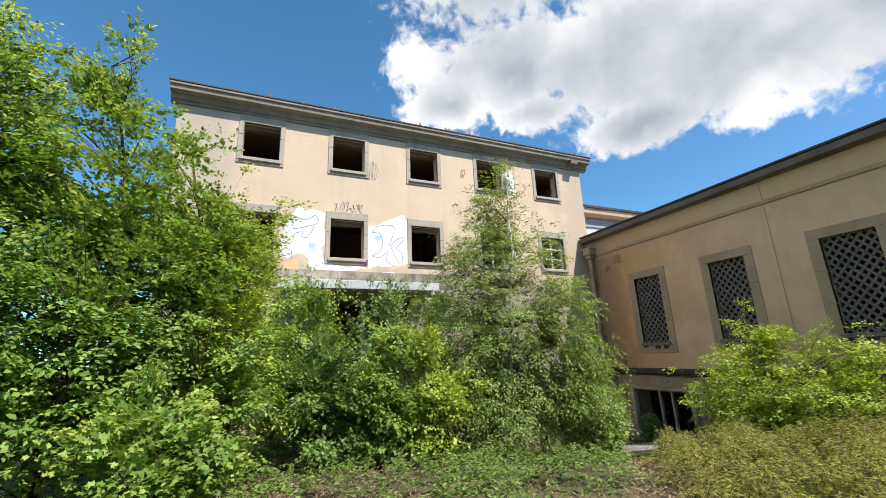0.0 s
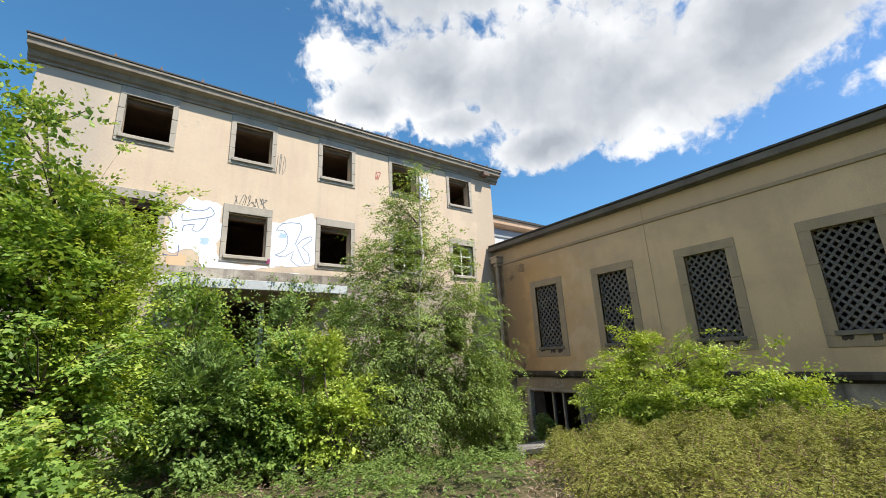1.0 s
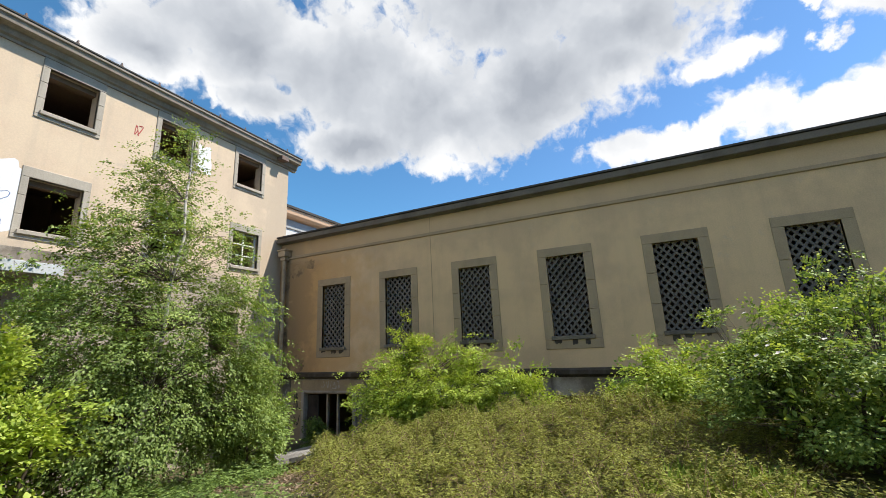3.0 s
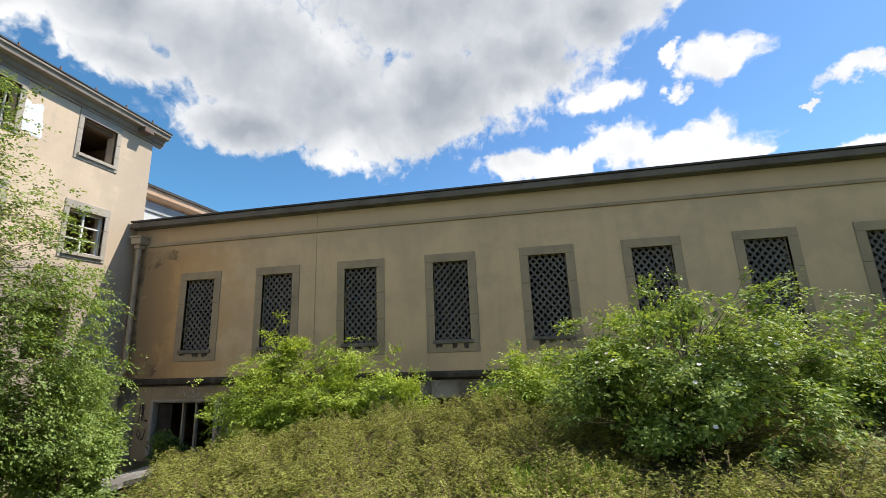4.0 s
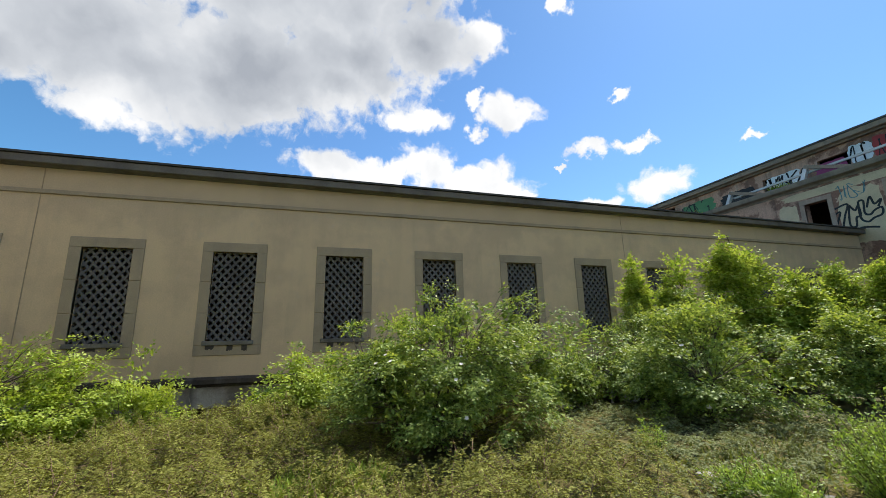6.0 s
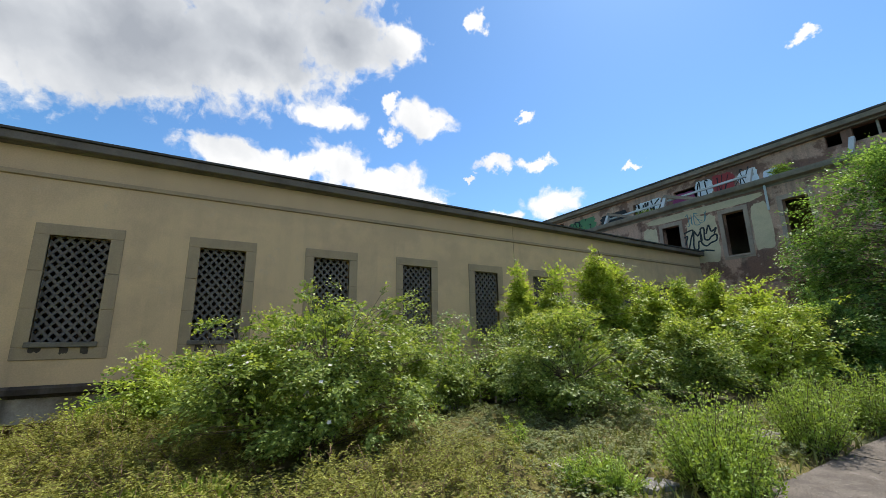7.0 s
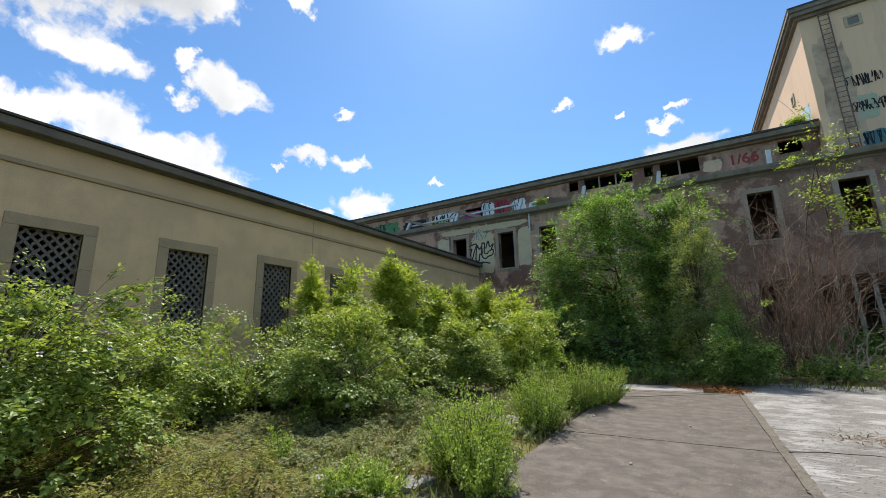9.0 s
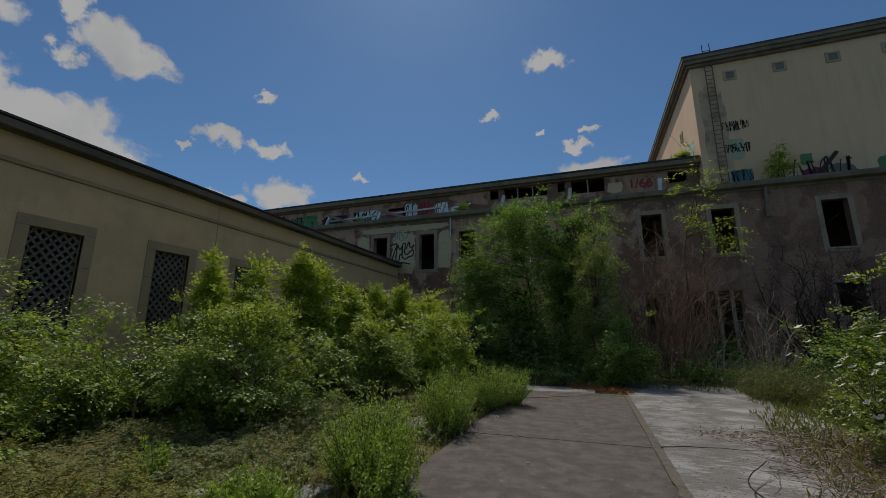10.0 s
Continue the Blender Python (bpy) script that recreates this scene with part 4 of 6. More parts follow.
def plant(name, at, label, category, lobes, tips, per_tip, size, leaf_mat, seed, wood=None, stems=4, shape="kite", droop=0.25, spray=1.0,
          trunk=0.035, twig_r=None, flowers=0, group="", up_bias=1.3, flower_size=0.05, twig_wood=None, clump=1.5, patchy=1.0, young=True):
    """A shrub or tree. lobes: crown masses (x, y, z, rx, ry, rz) from the base; stems rise into them, branches run to
    tips, leaves sit along the outer branches. young: paints sunlight into the upper tips.
    """
    rs = np.random.RandomState(seed)
    x0, y0 = at
    z0 = float(ground_z(x0, y0)) - 0.05
    base = np.array([x0, y0, z0])
    root = thing(name, tuple(base), label, category, group)
    lobes = np.array(lobes, dtype=float)
    tips, per_tip = int(tips * 0.74), int(per_tip * 1.35)
    vol = lobes[:, 3] * lobes[:, 4] * lobes[:, 5]
    many = int(tips * 2.2)
    pick = rs.choice(len(lobes), many, p=vol ** 0.8 / (vol ** 0.8).sum())
    d = unit(rs.normal(0, 1, (many, 3)))
    rad = rs.uniform(0.2, 1.0, (many, 1)) ** 0.6 * rs.uniform(0.80, 1.10, (many, 1))
    shoot = rs.uniform(0, 1, (many, 1)) < 0.10
    rad = np.where(shoot, rad * rs.uniform(1.1, 1.45, (many, 1)), rad)
    d[:, 2] = np.where(shoot[:, 0], np.abs(d[:, 2]) + 0.25, d[:, 2])
    tip = base + lobes[pick, :3] + d * lobes[pick, 3:] * rad
    # growth gathers in clumps with gaps between them
    wave = np.zeros(many)
    for k in range(12):
        w3 = unit(rs.normal(0, 1, 3)) * rs.uniform(0.7, 1.7) * clump * (2.2 if k < 6 else 5.5)
        wave += np.sin(tip @ w3 + rs.uniform(0, 6.28))
    keep = np.argsort(-(wave * patchy + rs.normal(0, 0.8, many)))[:tips]
    tip = tip[keep]
    floor_z = ground_z(tip[:, 0], tip[:, 1]) + 0.06
    tip[:, 2] = np.maximum(tip[:, 2], floor_z + rs.uniform(0, 0.25, tips))
    # main stems
    goal = base + lobes[rs.choice(len(lobes), stems, p=vol / vol.sum()), :3] + rs.normal(0, 0.12, (stems, 3))
    if stems <= 2:
        high = lobes[np.argmax(lobes[:, 2] + lobes[:, 5])]
        goal[0] = base + high[:3] + (0, 0, high[5] * 0.3)
    foot = base + np.concatenate([rs.normal(0, 0.12 if stems > 2 else 0.02, (stems, 2)), np.zeros((stems, 1))], 1)
    bow = np.concatenate([rs.normal(0, 0.06, (stems, 2)), rs.uniform(0, 0.05, (stems, 1))], 1)
    main = curve_between(foot, goal, bow, 9, rs, 0.03 if stems > 2 else 0.012)
    nodes = main[:, 1:].reshape(-1, 3)
    # branches
    gap = tip[:, None] - nodes[None]
    cost = np.linalg.norm(gap, axis=2) + np.where(gap[..., 2] < 0.1, 1.2, 0.0) + rs.uniform(0, 0.3, (tips, len(nodes)))
    start = nodes[np.argmin(cost, 1)]
    bow = np.concatenate([rs.normal(0, 0.07, (tips, 2)), rs.uniform(0.0, 0.16, (tips, 1))], 1)
    twig = curve_between(start, tip, bow, 6, rs)
    w = wood or BARK
    girth = np.full(stems, trunk) * rs.uniform(0.7, 1.1, stems)
    for k in range(stems):
        stem_name = "trunk" if stems <= 2 else "stem"
        under(new(stem_name, tube_cloud(stem_name, main[k:k + 1], girth[k:k + 1], np.full(1, trunk * 0.3), w, 6)), root)
    thin = twig_r or trunk * 0.2
    show = twig[::2 if tips < 3000 else 5, [0, 3, 5]]
    count = len(show)
    under(new("twigwork", tube_cloud("twigwork", show, np.full(count, thin) * rs.uniform(0.6, 1.2, count), np.full(count, thin * 0.3), twig_wood or w, 3)), root)
    # leaves: each tip carries a flat fan of leafy shoots, lit from above and dark beneath
    heart = base + (lobes[:, :3] * vol[:, None]).sum(0) / vol.sum()
    out = unit((tip - heart) * np.array([1, 1, 0.7]))
    run = unit(twig[:, 5] - twig[:, 3])
    lead = unit(run * 0.7 + out * 0.5 + rs.normal(0, 0.22, (tips, 3)) + np.array([0, 0, -droop * 0.75]))
    face = np.array([0, 0, up_bias]) + out * 0.85 + rs.normal(0, 0.28, (tips, 3))
    face = unit(face - lead * (face * lead).sum(1, keepdims=True))
    across = np.cross(face, lead)
    fan, each = 4, max(3, per_tip // 4)
    long = size * rs.uniform(3.4, 6.0, tips) * spray
    n = tips * fan * each
    who = np.repeat(np.arange(tips), fan * each)
    th = (np.linspace(-0.95, 0.95, fan)[None] + rs.normal(0, 0.22, (tips, fan))).repeat(each, 1).ravel()
    w = np.tile(np.linspace(0.12, 1.0, each), tips * fan) + rs.normal(0, 0.05, n)
    way_out = lead[who] * np.cos(th)[:, None] + across[who] * np.sin(th)[:, None]
    reach_out = (long[who] * (1 - 0.3 * np.abs(th)) * w)[:, None]
    p = tip[who] - lead[who] * long[who, None] * 0.5 + way_out * reach_out + face[who] * rs.normal(0, 0.10, (n, 1)) * long[who, None]
    p[:, 2] -= droop * 0.25 * w ** 2 * long[who]
    p[:, 2] = np.maximum(p[:, 2], ground_z(p[:, 0], p[:, 1]) + 0.03)
    hand = np.where(np.arange(n) % 2 == 0, 1.0, -1.0)[:, None]
    turn = (1.05 - 0.55 * w)[:, None]
    axis = way_out * np.cos(turn) + np.cross(face[who], way_out) * hand * np.sin(turn) + rs.normal(0, 0.22, (n, 3)) + np.array([0, 0, -droop * 0.35])
    up = face[who] + rs.normal(0, 0.42, (n, 3))
    sz = size * rs.uniform(0.6, 1.25, n) * (1.1 - 0.3 * w)
    # sunlight on the upper shoots, painted as a pale yellowish colour on their last leaves
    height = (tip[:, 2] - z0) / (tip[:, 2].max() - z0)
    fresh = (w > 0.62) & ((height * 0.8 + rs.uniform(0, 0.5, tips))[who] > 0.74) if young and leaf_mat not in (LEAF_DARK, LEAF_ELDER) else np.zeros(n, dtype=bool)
    old = ~fresh
    under(new("foliage", leaf_cloud("foliage", p[old], axis[old], up[old], sz[old], shape, leaf_mat)), root)
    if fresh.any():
        under(new("sunlit_tip_foliage", leaf_cloud("sunlit_tip_foliage", p[fresh], axis[fresh], up[fresh], sz[fresh] * 0.9, shape, LEAF_SUNLIT)), root, "upper shoot tips with sunlight painted in as pale yellow-green leaves")
    if stems > 2 and shape == "kite":
        # large leaves added deep inside the crown to block light and darken it
        m = int(tips * 0.8)
        q = rs.choice(len(lobes), m, p=vol / vol.sum())
        c = base + lobes[q, :3] + unit(rs.normal(0, 1, (m, 3))) * lobes[q, 3:] * 0.6 * rs.uniform(0, 1, (m, 1)) ** 0.5
        c[:, 2] = np.maximum(c[:, 2], ground_z(c[:, 0], c[:, 1]) + 0.08)
        under(new("light_block_foliage", leaf_cloud("light_block_foliage", c, rs.normal(0, 1, (m, 3)), np.array([0, 0, 0.6]) + rs.normal(0, 0.6, (m, 3)), size * rs.uniform(1.3, 2.0, m), shape, leaf_mat)), root)
    if flowers:
        high = np.argsort(-(p[:, 2] + rs.normal(0, 0.35, n)))[:n // 2]
        k = rs.choice(high, flowers, replace=False)
        out = unit(p[k] - (base + np.array([0, 0, 0.4])))
        c = p[k] + out * 0.06
        m = np.repeat(np.arange(flowers), 5)
        ang = np.tile(np.arange(5) * 2 * np.pi / 5, flowers)
        nrm = unit(out + np.array([0, 0, 0.8]))[m]
        a = unit(np.cross(nrm, np.array([0.3, 0.9, 0.1])))
        b = np.cross(nrm, a)
        ax = np.cos(ang)[:, None] * a + np.sin(ang)[:, None] * b
        under(new("blossoms", leaf_cloud("blossoms", c[m], ax + nrm * 0.25, nrm, np.full(len(m), flower_size), "petal", PETAL)), root, "open white five-petalled blossoms")
    return root


def dome(w, d, h, seed, top=0.0):
    """Crown masses of a bush that is leafy down to the ground: a body, skirts and uneven tops."""
    r = random.Random(seed)
    out = [(0, 0, h * 0.46, w * 0.92, d * 0.92, h * 0.50)]
    for k in range(5):
        a = k * 1.2566 + r.uniform(-0.4, 0.4)
        out.append((math.cos(a) * w * 0.55, math.sin(a) * d * 0.55, h * r.uniform(0.28, 0.44), w * 0.46, d * 0.46, h * 0.32))
    for k in range(4):
        a = r.uniform(0, 6.28)
        q = r.uniform(0.1, 0.6)
        out.append((math.cos(a) * w * q, math.sin(a) * d * q, h * r.uniform(0.72, 0.9) + top * r.uniform(0, 1), w * r.uniform(0.22, 0.36), d * r.uniform(0.22, 0.36), h * r.uniform(0.12, 0.22)))
    return out


def bush(name, x, y, w, d, top_z, label, mat, seed, size=0.07, density=1.0, per=26, ragged=0.25, **more):
    """A bush by its half widths and the height of its top over the level ground."""
    h = top_z - float(ground_z(x, y))
    tips = int(100 * (w * d + (w + d) * h * 0.9) * density)
    return plant(name, (x, y), label, "shrub", dome(w, d, h, seed, ragged), tips, per, size * 1.12, mat, seed, **more)


# ---- ground cover ----
def cover_patch(name, label, category, inside, x0, x1, y0, y1, count, size, height, mat, seed, shape="kite", flat_up=1.0, group="", bed_mat=None, sprays=False, lift_most=0.16, stem_mat=None, bed_rise=0.66):
    """Countless small leaves over a patch of ground. inside(x, y): where they grow, 0 to 1; height(x, y): how high the growth stands."""
    rs = np.random.RandomState(seed)
    root = thing(name, ((x0 + x1) / 2, (y0 + y1) / 2, float(ground_z((x0 + x1) / 2, (y0 + y1) / 2))), label, category, group, "stuff")
    x, y = rs.uniform(x0, x1, count), rs.uniform(y0, y1, count)
    keep = rs.uniform(0, 1, count) < inside(x, y)
    x, y = x[keep], y[keep]
    n = len(x)
    h = height(x, y)
    lift = h * (1 - rs.uniform(0, 1, n) ** 2.2 * 0.5)
    p = np.stack([x, y, ground_z(x, y) + lift + rs.normal(0, 0.018, n)], -1)
    axis = rs.normal(0, 1, (n, 3)) * np.array([1, 1, 0.45])
    if shape == "blade":
        axis = rs.normal(0, 0.35, (n, 3)) + np.array([0, 0, 1.0])
        p[:, 2] = ground_z(x, y) - 0.03
    if sprays:
        # leaves ranked along low arching shoots
        per = 40
        m = n // per
        a = rs.uniform(0, 6.28, m)
        reach = rs.uniform(0.25, 0.6, m)
        w = np.tile(np.linspace(0.05, 1, per), m)
        who = np.repeat(np.arange(m), per)
        px, py = x[:m][who] + np.cos(a)[who] * reach[who] * w, y[:m][who] + np.sin(a)[who] * reach[who] * w
        arc = np.sin(np.minimum(w * 1.25, 1.0) * np.pi) * (rs.uniform(0.1, 1.0, m) ** 1.6 * lift_most)[who]
        p = np.stack([px, py, ground_z(px, py) + height(px, py) * np.clip(inside(px, py) * 1.5, 0.3, 1) + arc + rs.normal(0, 0.012, m * per)], -1)
        side = np.where(np.arange(m * per) % 2 == 0, 1.0, -1.0)
        axis = np.stack([np.cos(a)[who] * 1.1 - np.sin(a)[who] * side, np.sin(a)[who] * 1.1 + np.cos(a)[who] * side, rs.normal(0, 0.35, m * per)], -1)
        n = m * per
        if stem_mat:
            rods = p.reshape(m, per, 3)[::4][:, [0, 13, 26, 39]]
            thin = np.full(len(rods), 0.0045)
            under(new("stems", tube_cloud("stems", rods, thin, thin * 0.4, stem_mat, 3)), root, "thin brown arching stems")
    up = np.array([0, 0, flat_up]) + rs.normal(0, 0.5, (n, 3))
    under(new("foliage", leaf_cloud("foliage", p, axis, up, size * rs.uniform(0.5, 1.3, n), shape, mat)), root)
    if bed_mat:
        bx, by = np.meshgrid(np.arange(x0, x1 + 0.01, 0.14), np.arange(y0, y1 + 0.01, 0.14), indexing="ij")
        grow = np.clip(inside(bx, by) * 1.6, 0, 1)
        bz = ground_z(bx, by) - 0.10 + (0.07 + height(bx, by) * bed_rise) * grow
        m, k = bx.shape
        q = np.arange(m * k).reshape(m, k)
        f = np.stack([q[:-1, :-1], q[1:, :-1], q[1:, 1:], q[:-1, 1:]], -1).reshape(-1, 4)
        under(new("undergrowth", fast_mesh("undergrowth", np.stack([bx, by, bz], -1).reshape(-1, 3), f, bed_mat)), root, "matted brown stems under the leaves")
    return root


def path_gap(x, y):
    """0 on the trodden path to the basement entrance, 1 away from it."""
    off = np.abs(-0.70 * (x - 3.5) + 0.714 * (y - 3.97)) + 0.10 * lumps(x, y, 3.0, 9)
    return ease((off - 0.17) / 0.2)


def bank_height(x, y):
    ridge = np.exp(-((x - 7.9) / 1.3) ** 2) * ease((y + 4.5) / 4) * ease((9.5 - y) / 4)
    return np.maximum(0.04, 0.15 + 0.20 * ridge + 0.12 * lumps(x, y, 2.6, 21) + 0.16 * lumps(x, y, 5.5, 22) + 0.10 * lumps(x, y, 11.0, 23))


def hollow(x, y):
    """0 in the bare shade under the wild rose, 1 away from it."""
    return ease((np.hypot(x - 5.9, (y + 1.7) * 0.9) - 0.75 + 0.2 * lumps(x, y, 3.0, 33)) / 0.4)


def bank_inside(x, y):
    edge = 0.5 * lumps(x, y, 1.7, 23)
    return hollow(x, y) * ease((x - 2.9 + edge) / 0.6) * ease((9.6 - x + edge) / 0.7) * ease((y + 4.0 + edge) / 1.2) * ease((8.9 - y + edge) / 0.8) * path_gap(x, y) * ease((0.3 + 0.70 * (x - 3.5) - 0.714 * (y - 3.97)) / 0.4)


cover_patch("creeper_bank", "olive-brown creeping cotoneaster mounded over the bank", "ground cover", bank_inside, 2.4, 10.0, -4.2, 9.4, 640000, 0.036,
            bank_height, LEAF_IVY, 51, bed_mat=THATCH, sprays=True, shape="scale", lift_most=0.28, stem_mat=DRY, bed_rise=0.55)


def broken_gap(x, y):
    """0 over the broken concrete pieces that show through the creeper, 1 elsewhere."""
    first = ease((0.42 - np.abs(x - 3.6)) / 0.1) * ease((0.45 - np.abs(y + 8.05)) / 0.1)
    second = ease((0.28 - np.abs(x - 3.2)) / 0.1) * ease((0.28 - np.abs(y + 4.6)) / 0.1)
    return 1 - np.maximum(first, second)



def lawn_inside(x, y):
    edge = 0.5 * lumps(x, y, 1.9, 24)
    return hollow(x, y) * broken_gap(x, y) * ease((x - 2.6 + edge) / 0.5) * ease((8.6 - x + edge) / 0.9) * ease((y + 9.5 + edge) / 1.0) * ease((-2.4 - y + edge) / 1.0)


cover_patch("creeper_lawn", "low flat green creeper covering the level ground", "ground cover", lawn_inside, 2.2, 9.3, -10.2, -1.6, 85000, 0.043,
            lambda x, y: 0.05 + 0.035 * lumps(x, y, 4.0, 25), LEAF_CREEPER, 52, bed_mat=THATCH, sprays=True)


def herb_inside(x, y):
    edge = 0.5 * lumps(x, y, 1.6, 26)
    bare = ease((0.9 - x + edge * 0.6) / 0.4) * ease((x + 0.5 + edge * 0.5) / 0.4) * ease((6.0 - y + edge * 0.6) / 0.4)
    return (1 - bare) * ease((x + 4.5 + edge) / 0.6) * ease((7.5 - x + edge) / 0.9) * ease((y - 3.6 + edge * 0.6) / 0.6) * ease((10.5 - y + edge) / 1.0) * path_gap(x, y) * ease((0.3 - 0.70 * (x - 3.5) + 0.714 * (y - 3.97)) / 0.4)


cover_patch("herb_layer", "fresh green wild herbs below the saplings", "ground cover", lambda x, y: herb_inside(x, y) * ease(1.5 + 1.2 * lumps(x, y, 2.1, 29)), -5.2, 8.3, 2.8, 11.3, 110000, 0.052,
            lambda x, y: np.maximum(0.03, 0.09 + 0.12 * lumps(x, y, 2.4, 27) + 0.06 * lumps(x, y, 7.0, 30)), LEAF_LOW, 53, sprays=True, shape="oval", lift_most=0.2)


def verge_inside(x, y):
    edge = 0.35 * lumps(x, y, 2.0, 28)
    right = ease((-1.9 - x + edge * 0.6 + 0.235 * (y + 8)) / 0.6) * ease((x + 7.0) / 1.0) * ease((y + 17.5 + edge) / 1.0) * ease((-3.0 - y) / 1.0)
    far = ease((x + 6) / 1.0) * ease((5.5 - x) / 1.0) * ease((y + 17.4 + edge) / 0.7) * ease((-14.9 - y + edge) / 0.5)
    side = ease((x - 2.35 + edge * 0.4) / 0.25) * ease((5.5 - x + edge) / 1.0) * ease((y + 15 + edge) / 1.0) * ease((-3.6 - y + edge) / 0.8) * 0.6
    return np.maximum(np.maximum(right, far * 0.3), side)


cover_patch("grass_tuft", "fresh green grass growing through the creeper", "grass",
            lambda x, y: ease((0.75 - np.hypot((x - 4.95) * 1.2, y + 0.05) + 0.35 * lumps(x, y, 4.0, 37)) / 0.4), 4.0, 6.0, -1.2, 1.2, 2600, 0.30,
            lambda x, y: 0.05 + 0 * x, LEAF_HERB, 59, shape="blade")
cover_patch("moss_patch", "rust-coloured dry moss at the end of the asphalt", "ground cover",
            lambda x, y: ease((0.9 - np.hypot((x - 0.15) * 0.75, (y + 14.3)) + 0.4 * lumps(x, y, 3.0, 36)) / 0.5), -1.2, 1.6, -15.6, -13.1, 9000, 0.05,
            lambda x, y: 0.03 + 0 * x, surface("rusty_moss", (0.30, 0.13, 0.045), (0.19, 0.11, 0.04), (0.36, 0.24, 0.09), patch_scale=3.0, grain=30), 58)
cover_patch("nettle_bed", "dark nettles and brambles before the ruined wall", "undergrowth",
            lambda x, y: ease((x + 13) / 1.5) * ease((7.5 - x) / 1.0) * ease((y + 26.5) / 0.5) * ease((-16.4 - y + 0.5 * lumps(x, y, 1.2, 34)) / 0.6), -13.0, 7.5, -26.6, -15.4, 16000, 0.15,
            lambda x, y: 0.35 + 0.2 * lumps(x, y, 1.5, 35), LEAF_ELDER, 57)
cover_patch("wild_grass", "thin wild grass along the edges of the drive", "grass", verge_inside, -7.5, 6.0, -18.0, -2.5, 48000, 0.17,
            lambda x, y: 0.05 + 0 * x, LEAF_GRASS, 54, shape="blade")
cover_patch("dry_straw", "brown dry leaves and stalks lying beside the concrete", "litter",
            lambda x, y: ease((-1.45 - x + 0.4 * lumps(x, y, 2.2, 31)) / 0.6) * ease((x + 4.2) / 0.8) * ease((y + 9.6) / 1.0) * ease((-3.6 - y) / 0.8),
            -4.8, -0.8, -10.2, -3.0, 28000, 0.07, lambda x, y: 0.05 + 0 * x, LEAF_LITTER, 55, shape="slim")
cover_patch("path_litter", "brown leaf litter and twigs on the trodden path", "litter", lambda x, y: np.maximum((1 - path_gap(x, y)) * ease((x - 2.4) / 0.3), ease((1.4 - x) / 0.5) * ease((x + 1.4) / 0.5) * ease((7.0 - y) / 0.5) * 0.6 + 0.25 * herb_inside(x, y)), -2.5, 9.5, 3.0, 10.2, 45000, 0.07,
            lambda x, y: 0.02 + 0 * x, LEAF_LITTER, 56, shape="slim")

# ---- saplings and bushes before the three-storey building ----
MAPLE = "young maple in full leaf growing wild"
for x, y, top, seed in ((-5.2, 5.4, 5.7, 10), (-3.9, 6.0, 6.35, 11), (-2.85, 6.5, 6.2, 12), (-1.85, 7.0, 5.1, 13), (-5.3, 7.6, 6.0, 92)):
    lob = [(0, 0, top * 0.55, 1.0, 0.95, top * 0.36), (0.3, -0.3, top * 0.28, 1.15, 1.1, top * 0.28), (-0.4, 0.2, top * 0.38, 1.1, 1.0, top * 0.32), (0.4, 0.2, top * 0.62, 0.7, 0.7, top * 0.22),
           (0.05, 0, top * 0.88, 0.30, 0.30, top * 0.12), (-0.45, 0.1, top * 0.80, 0.26, 0.26, top * 0.10), (0.5, 0.1, top * 0.74, 0.28, 0.28, top * 0.10)]
    plant("maple_tree", (x, y), MAPLE, "tree", lob, 960, 38, 0.082, LEAF_MAPLE, seed, stems=2, trunk=0.05, group="maples", clump=1.4, patchy=0.5, up_bias=1.25, droop=0.1)
plant("maple_tree", (-1.3, 7.4), MAPLE, "tree", [(0, 0, 2.2, 0.9, 0.9, 1.9), (0.4, 0, 3.7, 0.75, 0.6, 0.7), (0.2, -0.3, 1.0, 1.0, 1.0, 1.0)],
      680, 40, 0.076, LEAF_YELLOW, 9, stems=2, trunk=0.04, group="maples", patchy=0.6, up_bias=1.25, droop=0.1)
bush("maple_shrub", -6.3, 6.6, 1.3, 1.2, 4.3, "tall maple thicket at the end of the facade", LEAF_MAPLE, 43, 0.095, 0.42, 34, group="maples")
bush("maple_shrub", -3.1, 4.3, 0.8, 0.6, 1.5, "low maple regrowth with large lobed leaves", LEAF_MAPLE, 14, 0.072, 0.9, shape="maple", group="maples")
bush("maple_shrub", -1.6, 5.4, 0.9, 0.7, 1.3, "low maple regrowth with large lobed leaves", LEAF_MAPLE, 8, 0.072, 0.9, shape="maple", group="maples")
bush("hazel_shrub", -1.25, 10.2, 1.1, 1.0, 4.9, "tall yellow-green shrub against the cream facade", LEAF_YELLOW, 15, 0.085, 0.75)
bush("hazel_shrub", 0.2, 9.6, 1.0, 0.9, 3.2, "yellow-green shrub with feathery new growth", LEAF_MAPLE, 7, 0.08, 0.75)
bush("elder_shrub", 0.2, 7.5, 0.95, 0.8, 1.9, "elder shrub with dull green leaves", LEAF_ELDER, 16, 0.066, 1.0, 42, group="elders")
bush("elder_shrub", 1.4, 7.8, 1.0, 0.9, 2.1, "elder shrub with fresh green leaves", LEAF_MAPLE, 17, 0.066, 1.0, 42, group="elders")
bush("elder_shrub", 2.3, 7.4, 0.9, 0.8, 1.9, "elder shrub with bright yellow-green new growth", LEAF_YELLOW, 18, 0.066, 0.9, 34, group="elders")
bush("elder_shrub", 2.0, 11.0, 1.3, 0.9, 3.3, "tall elder reaching up under the canopy", LEAF_ELDER, 19, 0.10, 0.38, group="elders")
